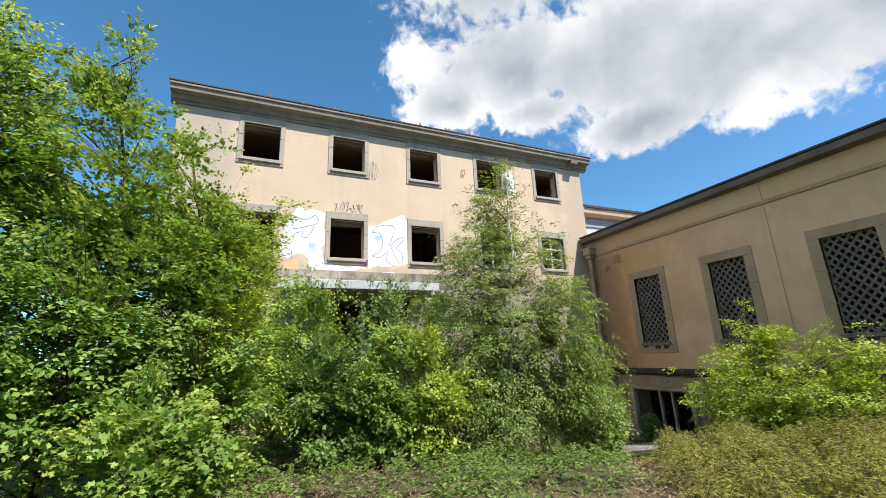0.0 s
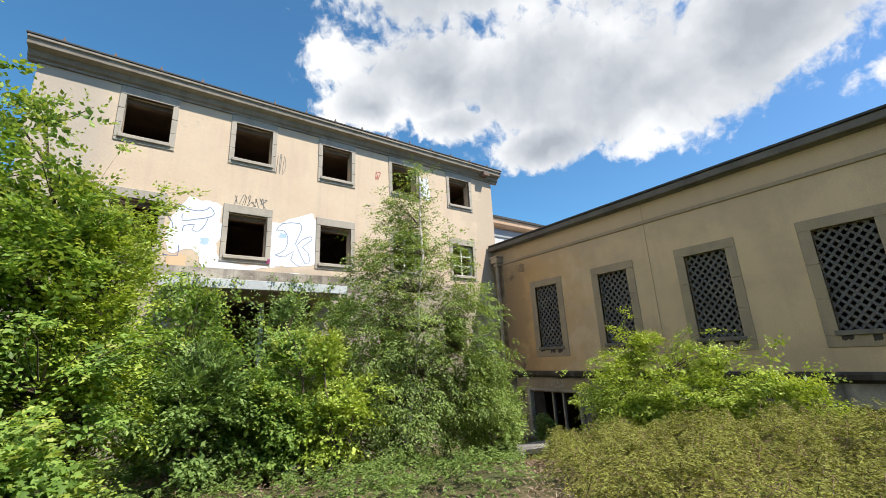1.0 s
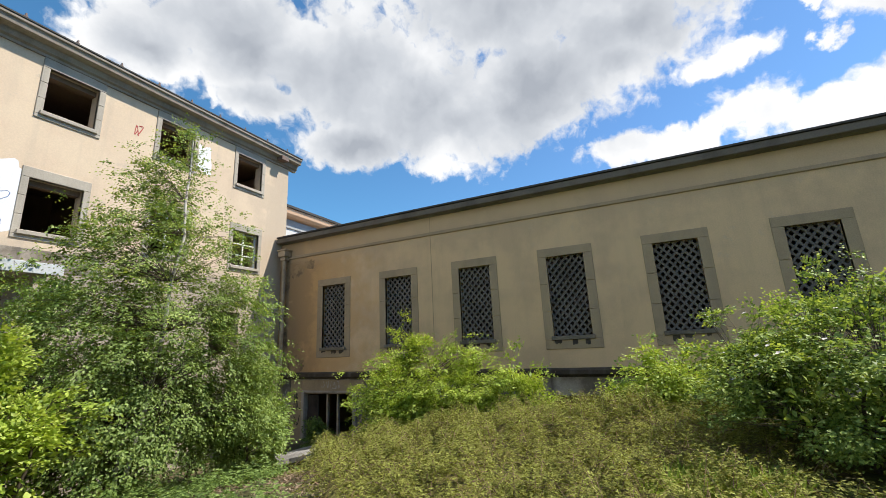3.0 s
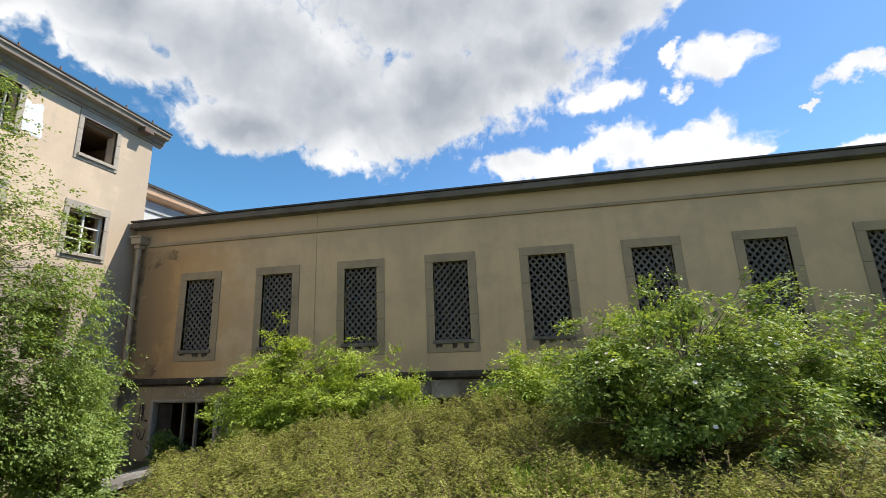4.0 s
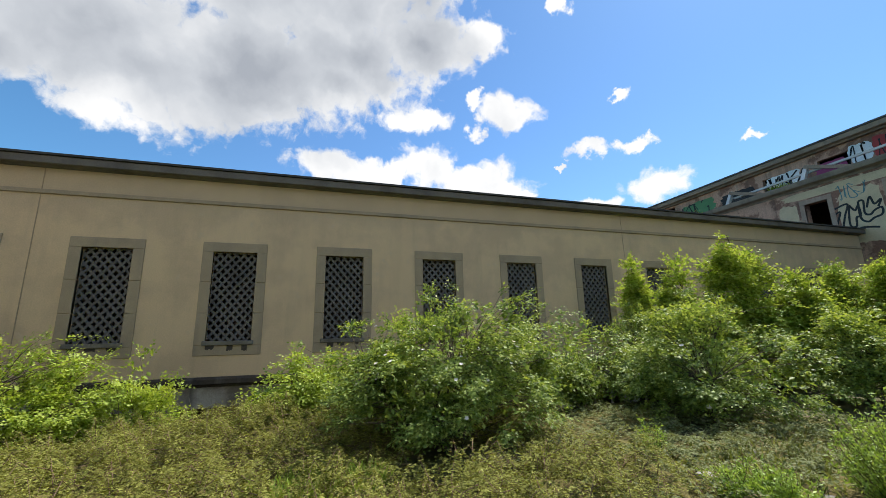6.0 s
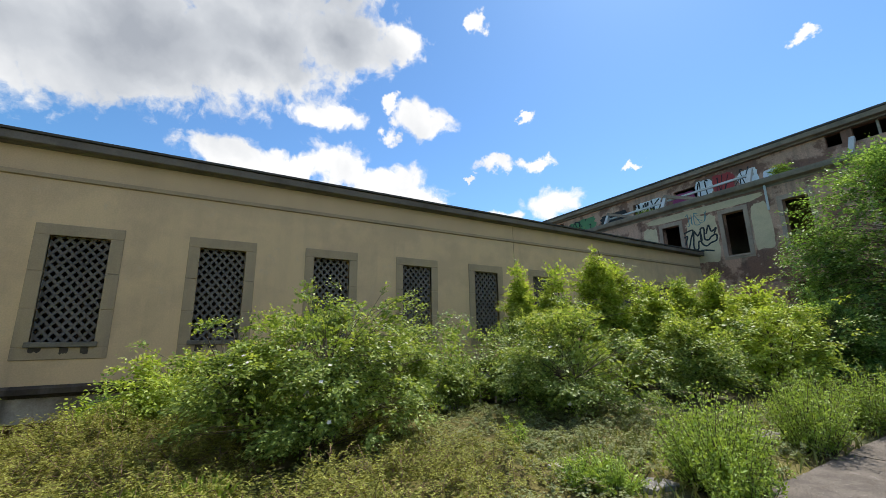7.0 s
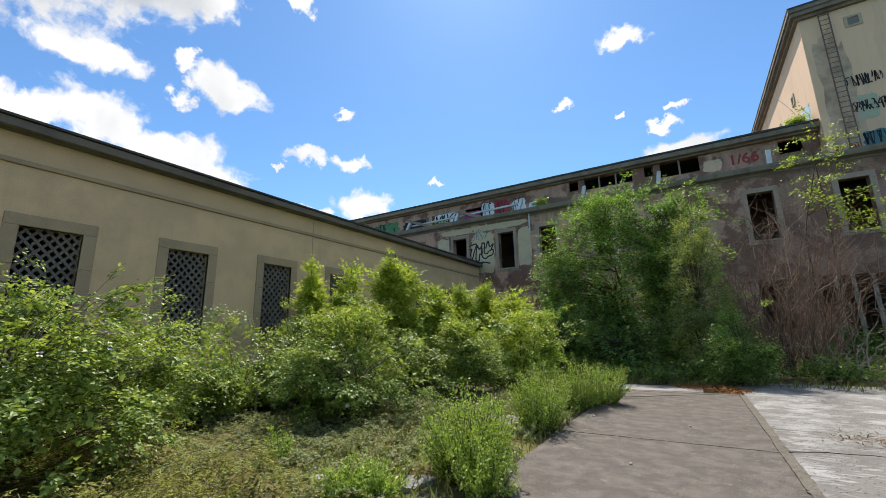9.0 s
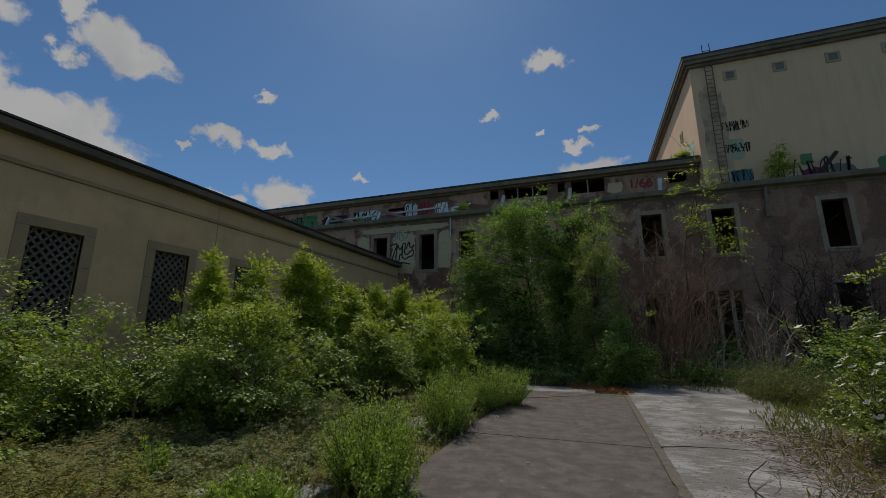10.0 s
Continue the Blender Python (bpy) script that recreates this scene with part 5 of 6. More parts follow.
bush("elder_shrub", 4.3, 11.2, 1.3, 0.9, 3.4, "tall elder reaching up under the canopy", LEAF_ELDER, 6, 0.10, 0.38, group="elders")
bush("elder_shrub", 0.0, 12.0, 1.2, 0.9, 3.6, "tall elder reaching up under the canopy", LEAF_ELDER, 5, 0.10, 0.36, group="elders")
bush("elder_shrub", 5.4, 10.9, 1.3, 0.9, 2.9, "elder thicket in the shade of the birch", LEAF_ELDER, 93, 0.085, 0.45, group="elders")
bush("elder_shrub", 7.4, 11.8, 1.2, 0.9, 2.2, "elder thicket in the shade of the birch", LEAF_ELDER, 94, 0.085, 0.45, group="elders")
hb = 6.15 - float(ground_z(3.95, 8.1))
BIRCH_CROWN = ((0.0, 0.62, 1.2, 0.16), (-0.7, 0.58, 0.6, 0.13), (1.15, 0.58, 0.8, 0.14), (0.3, 0.80, 0.75, 0.13), (0.5, 0.93, 0.32, 0.07), (-0.2, 0.78, 0.5, 0.10), (0.0, 0.42, 1.6, 0.20),
               (1.6, 0.40, 0.95, 0.17), (-1.6, 0.38, 1.0, 0.17), (0.0, 0.20, 1.7, 0.18), (1.6, 0.18, 1.0, 0.14), (-1.7, 0.18, 1.2, 0.16), (2.1, 0.28, 0.6, 0.12))
plant("birch_tree", (3.95, 8.1), "young weeping birch with a thin white trunk", "tree",
      [(0.87 * u, -0.5 * u, hb * f, r0 * 0.95, r0 * 0.9, hb * rz) for u, f, r0, rz in BIRCH_CROWN],
      5200, 18, 0.056, LEAF_BIRCH, 20, wood=BIRCH_BARK, stems=2, trunk=0.045, droop=0.8, spray=1.0, twig_wood=BARK, clump=1.6, twig_r=0.005, patchy=0.15)
bush("dogwood_shrub", 6.0, 7.9, 1.0, 0.9, 1.7, "low shrub with pale tips by the basement path", LEAF_BIRCH, 21, 0.07)
bush("dogwood_shrub", 7.3, 9.4, 1.0, 0.9, 1.3, "low shrub with pale tips by the basement path", LEAF_BIRCH, 4, 0.07, 0.8)
bush("dogwood_shrub", 11.9, 11.2, 0.7, 0.6, -0.75, "low dark shrub before the basement entrance", LEAF_ELDER, 88, 0.07, 0.9)
bush("dogwood_shrub", 9.2, 11.8, 0.8, 0.7, 1.0, "shrub growing against the foot of the corner", LEAF_ELDER, 3, 0.08, 0.8)

rs = np.random.RandomState(91)
vine = thing("creeper_vine", (2.3, YA - 1.25, 4.0), "green creeper hanging over the edge of the canopy", "climbing plant")
n = 60
hang = rs.uniform(-0.3, 4.9, n)
hang = hang[np.sin(hang * 2.1 + 0.6) + rs.uniform(-0.7, 0.7, n) > -0.1]
n = len(hang)
foot = np.stack([hang, np.full(n, YA - 1.0) + rs.uniform(-0.2, 0.3, n), np.full(n, 4.02)], -1)
tip = np.stack([hang + rs.normal(0, 0.3, n), np.full(n, YA - 1.36), 3.95 - rs.uniform(-0.2, 0.75, n)], -1)
run = curve_between(foot, tip, np.tile([[0.0, -0.12, 0.25]], (n, 1)), 6, rs)
under(new("stem", tube_cloud("stem", run, np.full(n, 0.008), np.full(n, 0.003), BARK, 3)), vine)
who = np.repeat(np.arange(n), 26)
seg = rs.randint(1, 6, len(who))
under(new("foliage", leaf_cloud("foliage", run[who, seg] + rs.normal(0, 0.06, (len(who), 3)), rs.normal(0, 1, (len(who), 3)) + np.array([0, -0.5, -0.6]),
                               rs.normal(0, 0.5, (len(who), 3)) + np.array([0, -0.6, 0.8]), 0.085 * rs.uniform(0.6, 1.2, len(who)), "kite", LEAF_ELDER)), vine)

# ---- bushes along the lattice wing ----
DOG = "bright yellow-green dogwood shrub before the wing"
bush("dogwood_shrub", 10.1, 6.9, 1.6, 1.7, 1.8, DOG, LEAF_YELLOW, 22, 0.068, 1.25, group="dogwoods")
bush("dogwood_shrub", 10.2, 5.2, 1.5, 1.8, 1.65, DOG, LEAF_YELLOW, 23, 0.068, 1.25, group="dogwoods")
bush("dogwood_shrub", 10.6, 3.4, 1.1, 1.0, 1.05, DOG, LEAF_YELLOW, 2, 0.075, 0.85, group="dogwoods")
bush("wild_rose", 6.6, -1.95, 1.9, 2.3, 2.35, "wild rose bush with scattered white blossoms", LEAF_ROSE, 24, 0.056, 1.2, 32, 0.3, patchy=1.2, stems=9, flowers=150, group="wild roses", flower_size=0.031)
bush("dogwood_shrub", 9.3, 0.0, 1.4, 1.6, 1.5, "bright green shrub beside the wild rose", LEAF_YELLOW, 25, 0.07, 0.8, group="dogwoods")
bush("dogwood_shrub", 9.7, 0.9, 1.0, 0.9, 0.75, "bright green shrub beside the wild rose", LEAF_ELDER, 44, 0.07, 0.8, group="dogwoods")
bush("privet_shrub", 9.0, -4.9, 1.5, 1.9, 1.9, "mixed green shrub between rose and privet", LEAF_ROSE, 26, 0.074, 0.9, 24)
bush("privet_shrub", 6.7, -7.4, 2.2, 1.9, 2.2, "rounded green privet shrub with pale blossoms", LEAF_ROSE, 27, 0.062, 1.25, 28, 0.2, patchy=1.3, stems=9, flowers=30)
bush("privet_shrub", 9.0, -8.0, 1.6, 1.9, 2.2, "rounded green privet shrub with pale blossoms", LEAF_ROSE, 45, 0.065, 0.8, stems=7)
for x, y, top, w, seed in ((10.1, -9.1, 4.15, 0.42, 28), (9.5, -10.0, 4.1, 0.42, 29), (8.6, -11.0, 4.7, 0.55, 30), (8.35, -11.9, 4.1, 0.6, 46), (8.0, -12.7, 3.5, 0.6, 50), (8.4, -15.5, 3.9, 0.45, 51),
                           (7.7, -16.1, 4.1, 0.5, 31), (6.1, -15.3, 3.5, 0.85, 32)):
    h = top - float(ground_z(x, y))
    lean = 0.18 * math.sin(seed)
    plant("maple_sapling", (x, y), "fresh green maple sapling rising above the shrubs", "tree",
          [(0, 0, h * 0.42, w * 1.5, w * 1.5, h * 0.26), (lean * 0.4, 0, h * 0.64, w * 1.15, w * 1.15, h * 0.15), (lean, 0.1, h * 0.78, w * 0.85, w * 0.85, h * 0.12),
           (w * 0.7, 0.1, h * 0.66, w * 0.7, w * 0.7, h * 0.12), (-w * 0.6, 0.2, h * 0.68, w * 0.7, w * 0.7, h * 0.12), (lean, 0, h * 0.90, w * 0.5, w * 0.5, h * 0.09)],
          360, 24, 0.105, LEAF_YELLOW, seed, stems=1, trunk=0.03, group="maple saplings", shape="lobed", patchy=0.5)
bush("hazel_shrub", 6.1, -11.6, 1.5, 1.5, 2.1, "broad yellow-green shrub beside the drive", LEAF_ROSE, 33, 0.075, 0.8, stems=6)
bush("hazel_shrub", 5.4, -14.2, 1.5, 1.5, 2.4, "broad yellow-green shrub beside the drive", LEAF_YELLOW, 47, 0.085, 0.6, stems=6)
bush("hazel_shrub", 9.4, -13.4, 1.6, 2.2, 2.4, "broad yellow-green shrub under the wing", LEAF_YELLOW, 34, 0.095, 0.42, stems=6)
bush("hazel_shrub", 7.4, -18.5, 2.2, 2.0, 3.2, "broad green shrub in the far corner", LEAF_YELLOW, 35, 0.11, 0.28, stems=6)
bush("hazel_shrub", 10.5, -19.0, 2.0, 2.4, 3.2, "broad green shrub in the far corner", LEAF_ELDER, 48, 0.11, 0.26, stems=6)

# ---- before the ruined building ----
for x, y, w, top, seed in ((1.5, -15.6, 0.9, 0.55, 101), (2.9, -15.9, 1.0, 0.75, 102), (-2.9, -17.4, 1.0, 0.8, 104), (0.3, -16.3, 0.8, 0.7, 105)):
    bush("bramble_shrub", x, y, w, 0.6, top, "low dark brambles at the end of the paving", LEAF_DARK, seed, 0.06, 0.7, 20, group="brambles")
ROBINIA_CROWN = ((0.23, 0, 3.39, 3.84, 2.71, 3.05), (0.68, 0, 6.33, 2.82, 1.92, 1.69), (2.94, 0.23, 4.07, 1.36, 1.36, 1.81),
                 (-1.47, 0.23, 5.99, 1.47, 1.47, 1.36), (1.47, 0.56, 2.26, 2.26, 2.03, 2.15), (-1.92, 0.9, 3.84, 1.47, 1.47, 1.92),
                 (-1.47, 0.68, 1.36, 1.58, 1.36, 1.36), (2.15, 0.68, 4.63, 1.13, 1.13, 1.02), (-3.28, -0.23, 4.86, 1.13, 1.13, 2.03),
                 (-1.69, 0.23, 4.86, 1.69, 1.36, 2.49), (-3.05, -0.23, 2.26, 1.36, 1.13, 2.03), (0.34, 1.13, 1.36, 2.15, 1.58, 1.36),
                 (1.13, 0.34, 7.68, 0.9, 0.79, 0.68), (-0.79, 0.23, 7.68, 0.9, 0.79, 0.68), (-2.03, 0.23, 6.67, 0.9, 0.79, 0.79),
                 (2.49, 1.36, 1.47, 1.81, 1.47, 1.58), (0.23, 1.81, 0.9, 2.49, 1.24, 1.02), (-2.6, 0.11, 6.44, 1.47, 1.24, 1.36),
                 (-0.45, 0.34, 7.01, 1.69, 1.36, 1.24))
plant("robinia_tree", (2.85, -20.1), "large spreading shrub tree with dense dark foliage", "tree", ROBINIA_CROWN,
      4200, 18, 0.112, LEAF_DARK, 36, stems=6, trunk=0.08, patchy=1.0, clump=1.0)
bush("hazel_shrub", 4.9, -17.2, 1.5, 1.2, 2.6, "dark green shrub beside the large tree", LEAF_DARK, 57, 0.08, 0.7, stems=6)
bush("elder_shrub", -0.5, -21.5, 2.6, 1.2, 2.0, "dark undergrowth before the ruined wall", LEAF_DARK, 58, 0.11, 0.32, group="elders")
bush("elder_shrub", -5.0, -23.5, 2.4, 1.2, 1.7, "dark undergrowth before the ruined wall", LEAF_DARK, 59, 0.11, 0.32, group="elders")
bush("elder_shrub", 5.0, -22.5, 2.8, 1.6, 3.0, "dark undergrowth before the ruined wall", LEAF_DARK, 60, 0.11, 0.25, group="elders")
bush("elder_shrub", 0.08, -17.4, 1.15, 0.9, 5.7, "pale flowering elder shrub beside the tree", LEAF_PALE, 49, 0.08, 0.75, flowers=60, shape="oval")
bush("elder_shrub", -0.65, -15.3, 1.05, 0.8, 2.2, "low round shrub at the edge of the concrete", LEAF_DARK, 37, 0.07, 1.0, group="elders")
def whips(at, label, count, spread, low, high, lean, mat, seed, girth=0.017, side=9):
    """A dead shrub: thin arching rods rising from the ground, each with fine side twigs."""
    rs = np.random.RandomState(seed)
    z0 = float(ground_z(*at))
    root = thing("dead_shrub", (*at, z0), label, "shrub", "dead shrubs")
    a, q = rs.uniform(0, 6.28, count), np.sqrt(rs.uniform(0, 1, count))
    flat = np.stack([np.cos(a) * spread[0], np.sin(a) * spread[1]], -1) * q[:, None]
    foot = np.concatenate([np.array(at) + flat * 0.55, np.full((count, 1), z0 - 0.05)], 1)
    tall = rs.uniform(low, high, count) * (1.05 - 0.35 * q)
    head = np.concatenate([np.array(at) + flat * (1 + lean * rs.uniform(0, 1, (count, 1))) + rs.normal(0, 0.25, (count, 2)), (z0 + tall)[:, None]], 1)
    bow = np.concatenate([rs.normal(0, 0.17, (count, 2)), rs.uniform(0.0, 0.20, (count, 1))], 1)
    rod = curve_between(foot, head, bow, 9, rs, 0.06)
    rod[:, :, 2] = np.maximum(rod[:, :, 2], z0 + 0.02)
    r = girth * rs.uniform(0.55, 1.5, count)
    for k in range(count):
        under(new("stem", tube_cloud("stem", rod[k:k + 1], r[k:k + 1] * 1.3, r[k:k + 1] * 0.3, mat, 4)), root)
    who = np.repeat(np.arange(count), side)
    k = rs.randint(2, 9, len(who))
    p = rod[who, k]
    run = unit(rod[who, np.minimum(k, 7) + 1] - rod[who, np.minimum(k, 7)])
    q2 = p + (run * 0.6 + rs.normal(0, 0.5, (len(who), 3)) + np.array([0, 0, 0.1])) * rs.uniform(0.2, 1.15, (len(who), 1))
    q2[:, 2] = np.maximum(q2[:, 2], z0 + 0.03)
    fine = curve_between(p, q2, rs.normal(0, 0.10, (len(who), 3)), 4, rs, 0.08)
    tagged(under(new("brushwood", tube_cloud("brushwood", fine, np.full(len(who), girth * 0.42), np.full(len(who), girth * 0.15), mat, 3)), root), kind="stuff")


whips((-2.2, -19.0), "dead leafless shrub of reddish-brown arching rods", 70, (2.1, 1.3), 2.4, 7.3, 0.38, DRY, 38, 0.021, 30)
whips((-3.6, -18.2), "dry pale branches sprawling before the doorway", 26, (1.8, 0.9), 0.5, 2.4, 0.7, DEAD, 39, 0.015, 6)
whips((-5.6, -18.6), "bleached dead stems standing before the doorway", 14, (0.7, 0.5), 1.6, 4.2, 0.3, DEAD, 40, 0.026, 7)
whips((9.7, 2.1), "dead twigs sticking out before the plinth", 9, (0.6, 1.0), 0.35, 0.8, 0.5, DEAD, 42, 0.006, 5)
whips((-9.0, -22.8), "dark bare shrub against the ruined wall", 46, (2.0, 1.1), 3.6, 7.0, 0.45, DARKTWIG, 41, 0.022, 22)
bush("elder_shrub", -9.0, -20.5, 2.6, 1.2, 1.6, "dark undergrowth before the ruined wall", LEAF_DARK, 50, 0.11, 0.32, group="elders")
plant("maple_sapling", (-4.35, -20.3), "tall thin sapling with sparse yellow-green leaves", "tree", [(0, 0, 7.6, 1.3, 1.0, 1.7), (-1.0, 0, 5.6, 1.2, 0.9, 1.4)], 150, 12, 0.10, LEAF_YELLOW, 41,
      stems=2, trunk=0.05, shape="lobed", group="maple saplings")
bush("wild_rose", -3.95, -8.0, 1.4, 1.4, 2.3, "wild rose bush with many white blossoms by the drive", LEAF_ROSE, 42, 0.058, 1.0, 32, stems=7, flowers=460, group="wild roses", flower_size=0.055)


def herb(x, y, w, h, seed, mat=LEAF_HERB, n=90):
    """A clump of upright stalks set with narrow feathery leaves."""
    rs = np.random.RandomState(seed)
    z = float(ground_z(x, y)) - 0.04
    root = thing("tansy_clump", (x, y, z), "upright clump of feathery bright green herbs", "plant", "tansy clumps")
    a, r = rs.uniform(0, 6.28, n), w * np.sqrt(rs.uniform(0, 1, n))
    foot = np.stack([x + np.cos(a) * r * 0.6, y + np.sin(a) * r * 0.6, np.full(n, z)], -1)
    tall = h * rs.uniform(0.45, 1.25, n) * (1.05 - 0.3 * r / w)
    head = np.stack([x + np.cos(a) * r * 1.5, y + np.sin(a) * r * 1.5, z + tall], -1) + rs.normal(0, 0.05, (n, 3))
    stalk = curve_between(foot, head, rs.normal(0, 0.04, (n, 3)), 5, rs, 0.03)
    under(new("stalk", tube_cloud("stalk", stalk, np.full(n, 0.005), np.full(n, 0.002), BARK, 3)), root)
    per = 56
    who = np.repeat(np.arange(n), per)
    f = (0.12 + 0.88 * rs.uniform(0, 1, n * per)) * 4
    i = np.minimum(f.astype(int), 3)
    fr = (f - i)[:, None]
    p = stalk[who, i] * (1 - fr) + stalk[who, i + 1] * fr
    p = p + rs.normal(0, 0.022, (n * per, 3))
    axis = unit(stalk[who, 4] - stalk[who, 0]) * 0.45 + unit(rs.normal(0, 1, (n * per, 3))) * 0.9
    up = rs.normal(0, 0.6, (n * per, 3)) + np.array([0, 0, 0.7])
    under(new("foliage", leaf_cloud("foliage", p, axis, up, 0.040 * rs.uniform(0.6, 1.3, n * per), "oval", mat)), root)
    return root


for x, y, w, h, seed, n in ((2.75, -5.15, 0.42, 0.82, 61, 170), (2.35, -4.75, 0.25, 0.5, 62, 70), (3.0, -5.7, 0.32, 0.85, 63, 110), (2.75, -7.7, 0.36, 0.90, 64, 130), (2.95, -8.5, 0.36, 1.0, 65, 130),
                            (2.65, -10.0, 0.42, 0.95, 66, 170), (2.3, -10.7, 0.42, 0.85, 68, 150), (3.3, -4.2, 0.25, 0.35, 70, 60), (3.6, -4.0, 0.2, 0.3, 69, 50),
                            (-3.9, -13.6, 0.6, 0.75, 71, 150), (-4.6, -15.2, 0.8, 1.0, 72, 170), (-4.4, -11.2, 0.5, 0.6, 73, 110), (-5.2, -12.8, 0.8, 0.9, 74, 150), (5.0, -4.3, 0.10, 0.48, 75, 22)):
    herb(x, y, w, h, seed, LEAF_HERB if x > 0 else LEAF_GRASS, n)

# ---- plants that took root on the ruin's terrace ----
def terrace_plant(x, y, z, w, h, seed, mat=LEAF_YELLOW):
    p = plant("terrace_sapling", (0.0, 0.0), "small sapling rooted on the ruined terrace", "plant", [(0, 0, h * 0.55, w, w, h * 0.45)], 110, 18, 0.12, mat, seed, stems=4, group="terrace saplings")
    p.location = (x, y, z)


for x, y, z, w, h, seed in ((-10.6, -28.0, 9.94, 0.9, 2.3, 81), (-5.2, -28.3, 9.94, 0.7, 0.9, 82), (8.9, -28.4, 9.94, 0.8, 1.1, 83), (17.2, -28.4, 9.94, 0.7, 0.9, 84), (23.5, -28.4, 9.94, 1.0, 0.9, 85), (-6.3, -30.2, 12.94, 0.6, 0.8, 86)):
    terrace_plant(x, y, z, w, h, seed)

# ---- paint and graffiti ----
def ribbon_bm(points, width, place, bm=None):
    """A painted stroke: a flat ribbon through (u, v) points; place turns (u, v) into the world."""
    bm = bm or bmesh.new()
    pts = [Vector(p) for p in points]
    left, right = [], []
    for i, p in enumerate(pts):
        d = (pts[min(i + 1, len(pts) - 1)] - pts[max(i - 1, 0)])
        n = Vector((-d.y, d.x)).normalized() * width / 2
        left.append(bm.verts.new(place(*(p + n))))
        right.append(bm.verts.new(place(*(p - n))))
    for i in range(len(pts) - 1):
        bm.faces.new([left[i], left[i + 1], right[i + 1], right[i]])
    return bm


def smooth_line(points, steps=6):
    """Catmull-Rom through a few points."""
    p = [Vector(q) for q in points]
    p = [p[0], *p, p[-1]]
    out = []
    for a, b, c, d in zip(p, p[1:], p[2:], p[3:]):
        for k in range(steps):
            t = k / steps
            out.append(0.5 * (2 * b + (c - a) * t + (2 * a - 5 * b + 4 * c - d) * t * t + (3 * b - a - 3 * c + d) * t ** 3))
    return out + [p[-1]]


def blot_bm(u0, u1, v0, v1, place, seed, rough=0.12, n=44):
    """A patch of paint with a ragged edge."""
    r = random.Random(seed)
    bm = bmesh.new()
    ring = []
    off = 0.0
    for k in range(n):
        a = 2 * math.pi * k / n
        c, s_ = math.cos(a), math.sin(a)
        m = max(abs(c), abs(s_)) ** 0.75
        off = off * 0.6 + r.uniform(-rough, rough)
        ring.append(bm.verts.new(place((u0 + u1) / 2 + c / m * (u1 - u0) / 2 * (1 + off), (v0 + v1) / 2 + s_ / m * (v1 - v0) / 2 * (1 + off))))
    bm.faces.new(ring)
    return bm


def scrawl(name, u0, u1, v0, v1, place, mat, seed, parent, strokes=7, width=0.05):
    """Unreadable tag: a row of looping strokes."""
    r = random.Random(seed)
    for k in range(strokes):
        u = u0 + (u1 - u0) * (k + 0.5) / strokes
        w = (u1 - u0) / strokes
        pts = [(u + r.uniform(-0.8, 0.8) * w, v0 + (v1 - v0) * r.choice((0.0, 0.1, 0.45, 0.9, 1.0))) for _ in range(r.choice((3, 4, 5)))]
        part(name, ribbon_bm(smooth_line(pts), width * r.uniform(0.7, 1.2), lambda a, b, k=k: place(a, b, k * 0.0006)), mat, parent)


def on_a(u, v, e=0.0):
    return (u, YA - 0.006 - e, v)


def on_c(u, v, e=0.0):
    return (u, YC + 0.008 + e, v)


def on_u(u, v, e=0.0):
    return (u, US + 0.008 + e, v)


def on_t(u, v, e=0.0):
    return (u, TY + 0.008 + e, v)


def on_s(u, v, e=0.0):
    return (TX + 0.008 + e, u, v)


mural = thing("white_graffiti", (1.9, YA - 0.01, 4.6), "white painted graffiti field with thin blue outlines on the facade", "graffiti")
for edge, seed in ((((-0.25, 6.18), (-0.12, 6.49), (0.18, 6.90), (0.46, 6.81), (0.73, 6.86), (1.07, 6.70), (1.04, 6.19), (1.22, 6.00), (1.14, 5.62), (1.02, 5.40), (1.14, 4.92), (1.64, 4.79), (2.65, 4.76), (1.97, 4.60), (1.20, 4.60), (0.71, 4.57), (0.51, 5.05), (0.22, 5.15), (-0.21, 4.97), (-0.36, 5.49)), 1),
                   (((2.71, 6.43), (2.96, 6.42), (3.36, 6.65), (4.07, 6.95), (4.23, 6.71), (4.43, 6.62), (4.30, 6.16), (4.32, 5.46), (4.24, 5.03), (3.54, 4.84), (2.98, 4.83), (2.69, 4.77), (2.67, 5.18), (2.72, 5.68), (2.65, 6.03)), 2)):
    r = random.Random(seed)
    bm = bmesh.new()
    bm.faces.new([bm.verts.new(on_a(p.x + r.uniform(-0.025, 0.025), p.y + r.uniform(-0.03, 0.03))) for p in smooth_line([*edge, edge[0]], 4)[:-1]])
    part("white_field", bm, PAINT_WHITE, mural)
part("white_field", blot_bm(3.2, 4.05, 4.40, 4.62, on_a, 3, 0.10), PAINT_WHITE, mural)
part("white_field", blot_bm(8.95, 9.5, 8.5, 9.6, on_a, 4, 0.12), PAINT_WHITE, mural)
part("ochre_field", blot_bm(-0.30, 0.22, 4.55, 4.95, lambda u, v: on_a(u, v, 0.003), 5, 0.10), paint("peach_plaster_patch", (0.70, 0.48, 0.28)), mural)
def left_field(x, y):
    return (-0.55 + (x + 20) / 400 * 1.61, 6.78 - (y - 240 - 0.15 * x) / 405 * 2.06)


def right_field(x, y):
    return (2.66 + (x - 885) / 165 * 1.5, 6.62 - (y - 215) / 130 * 1.82)


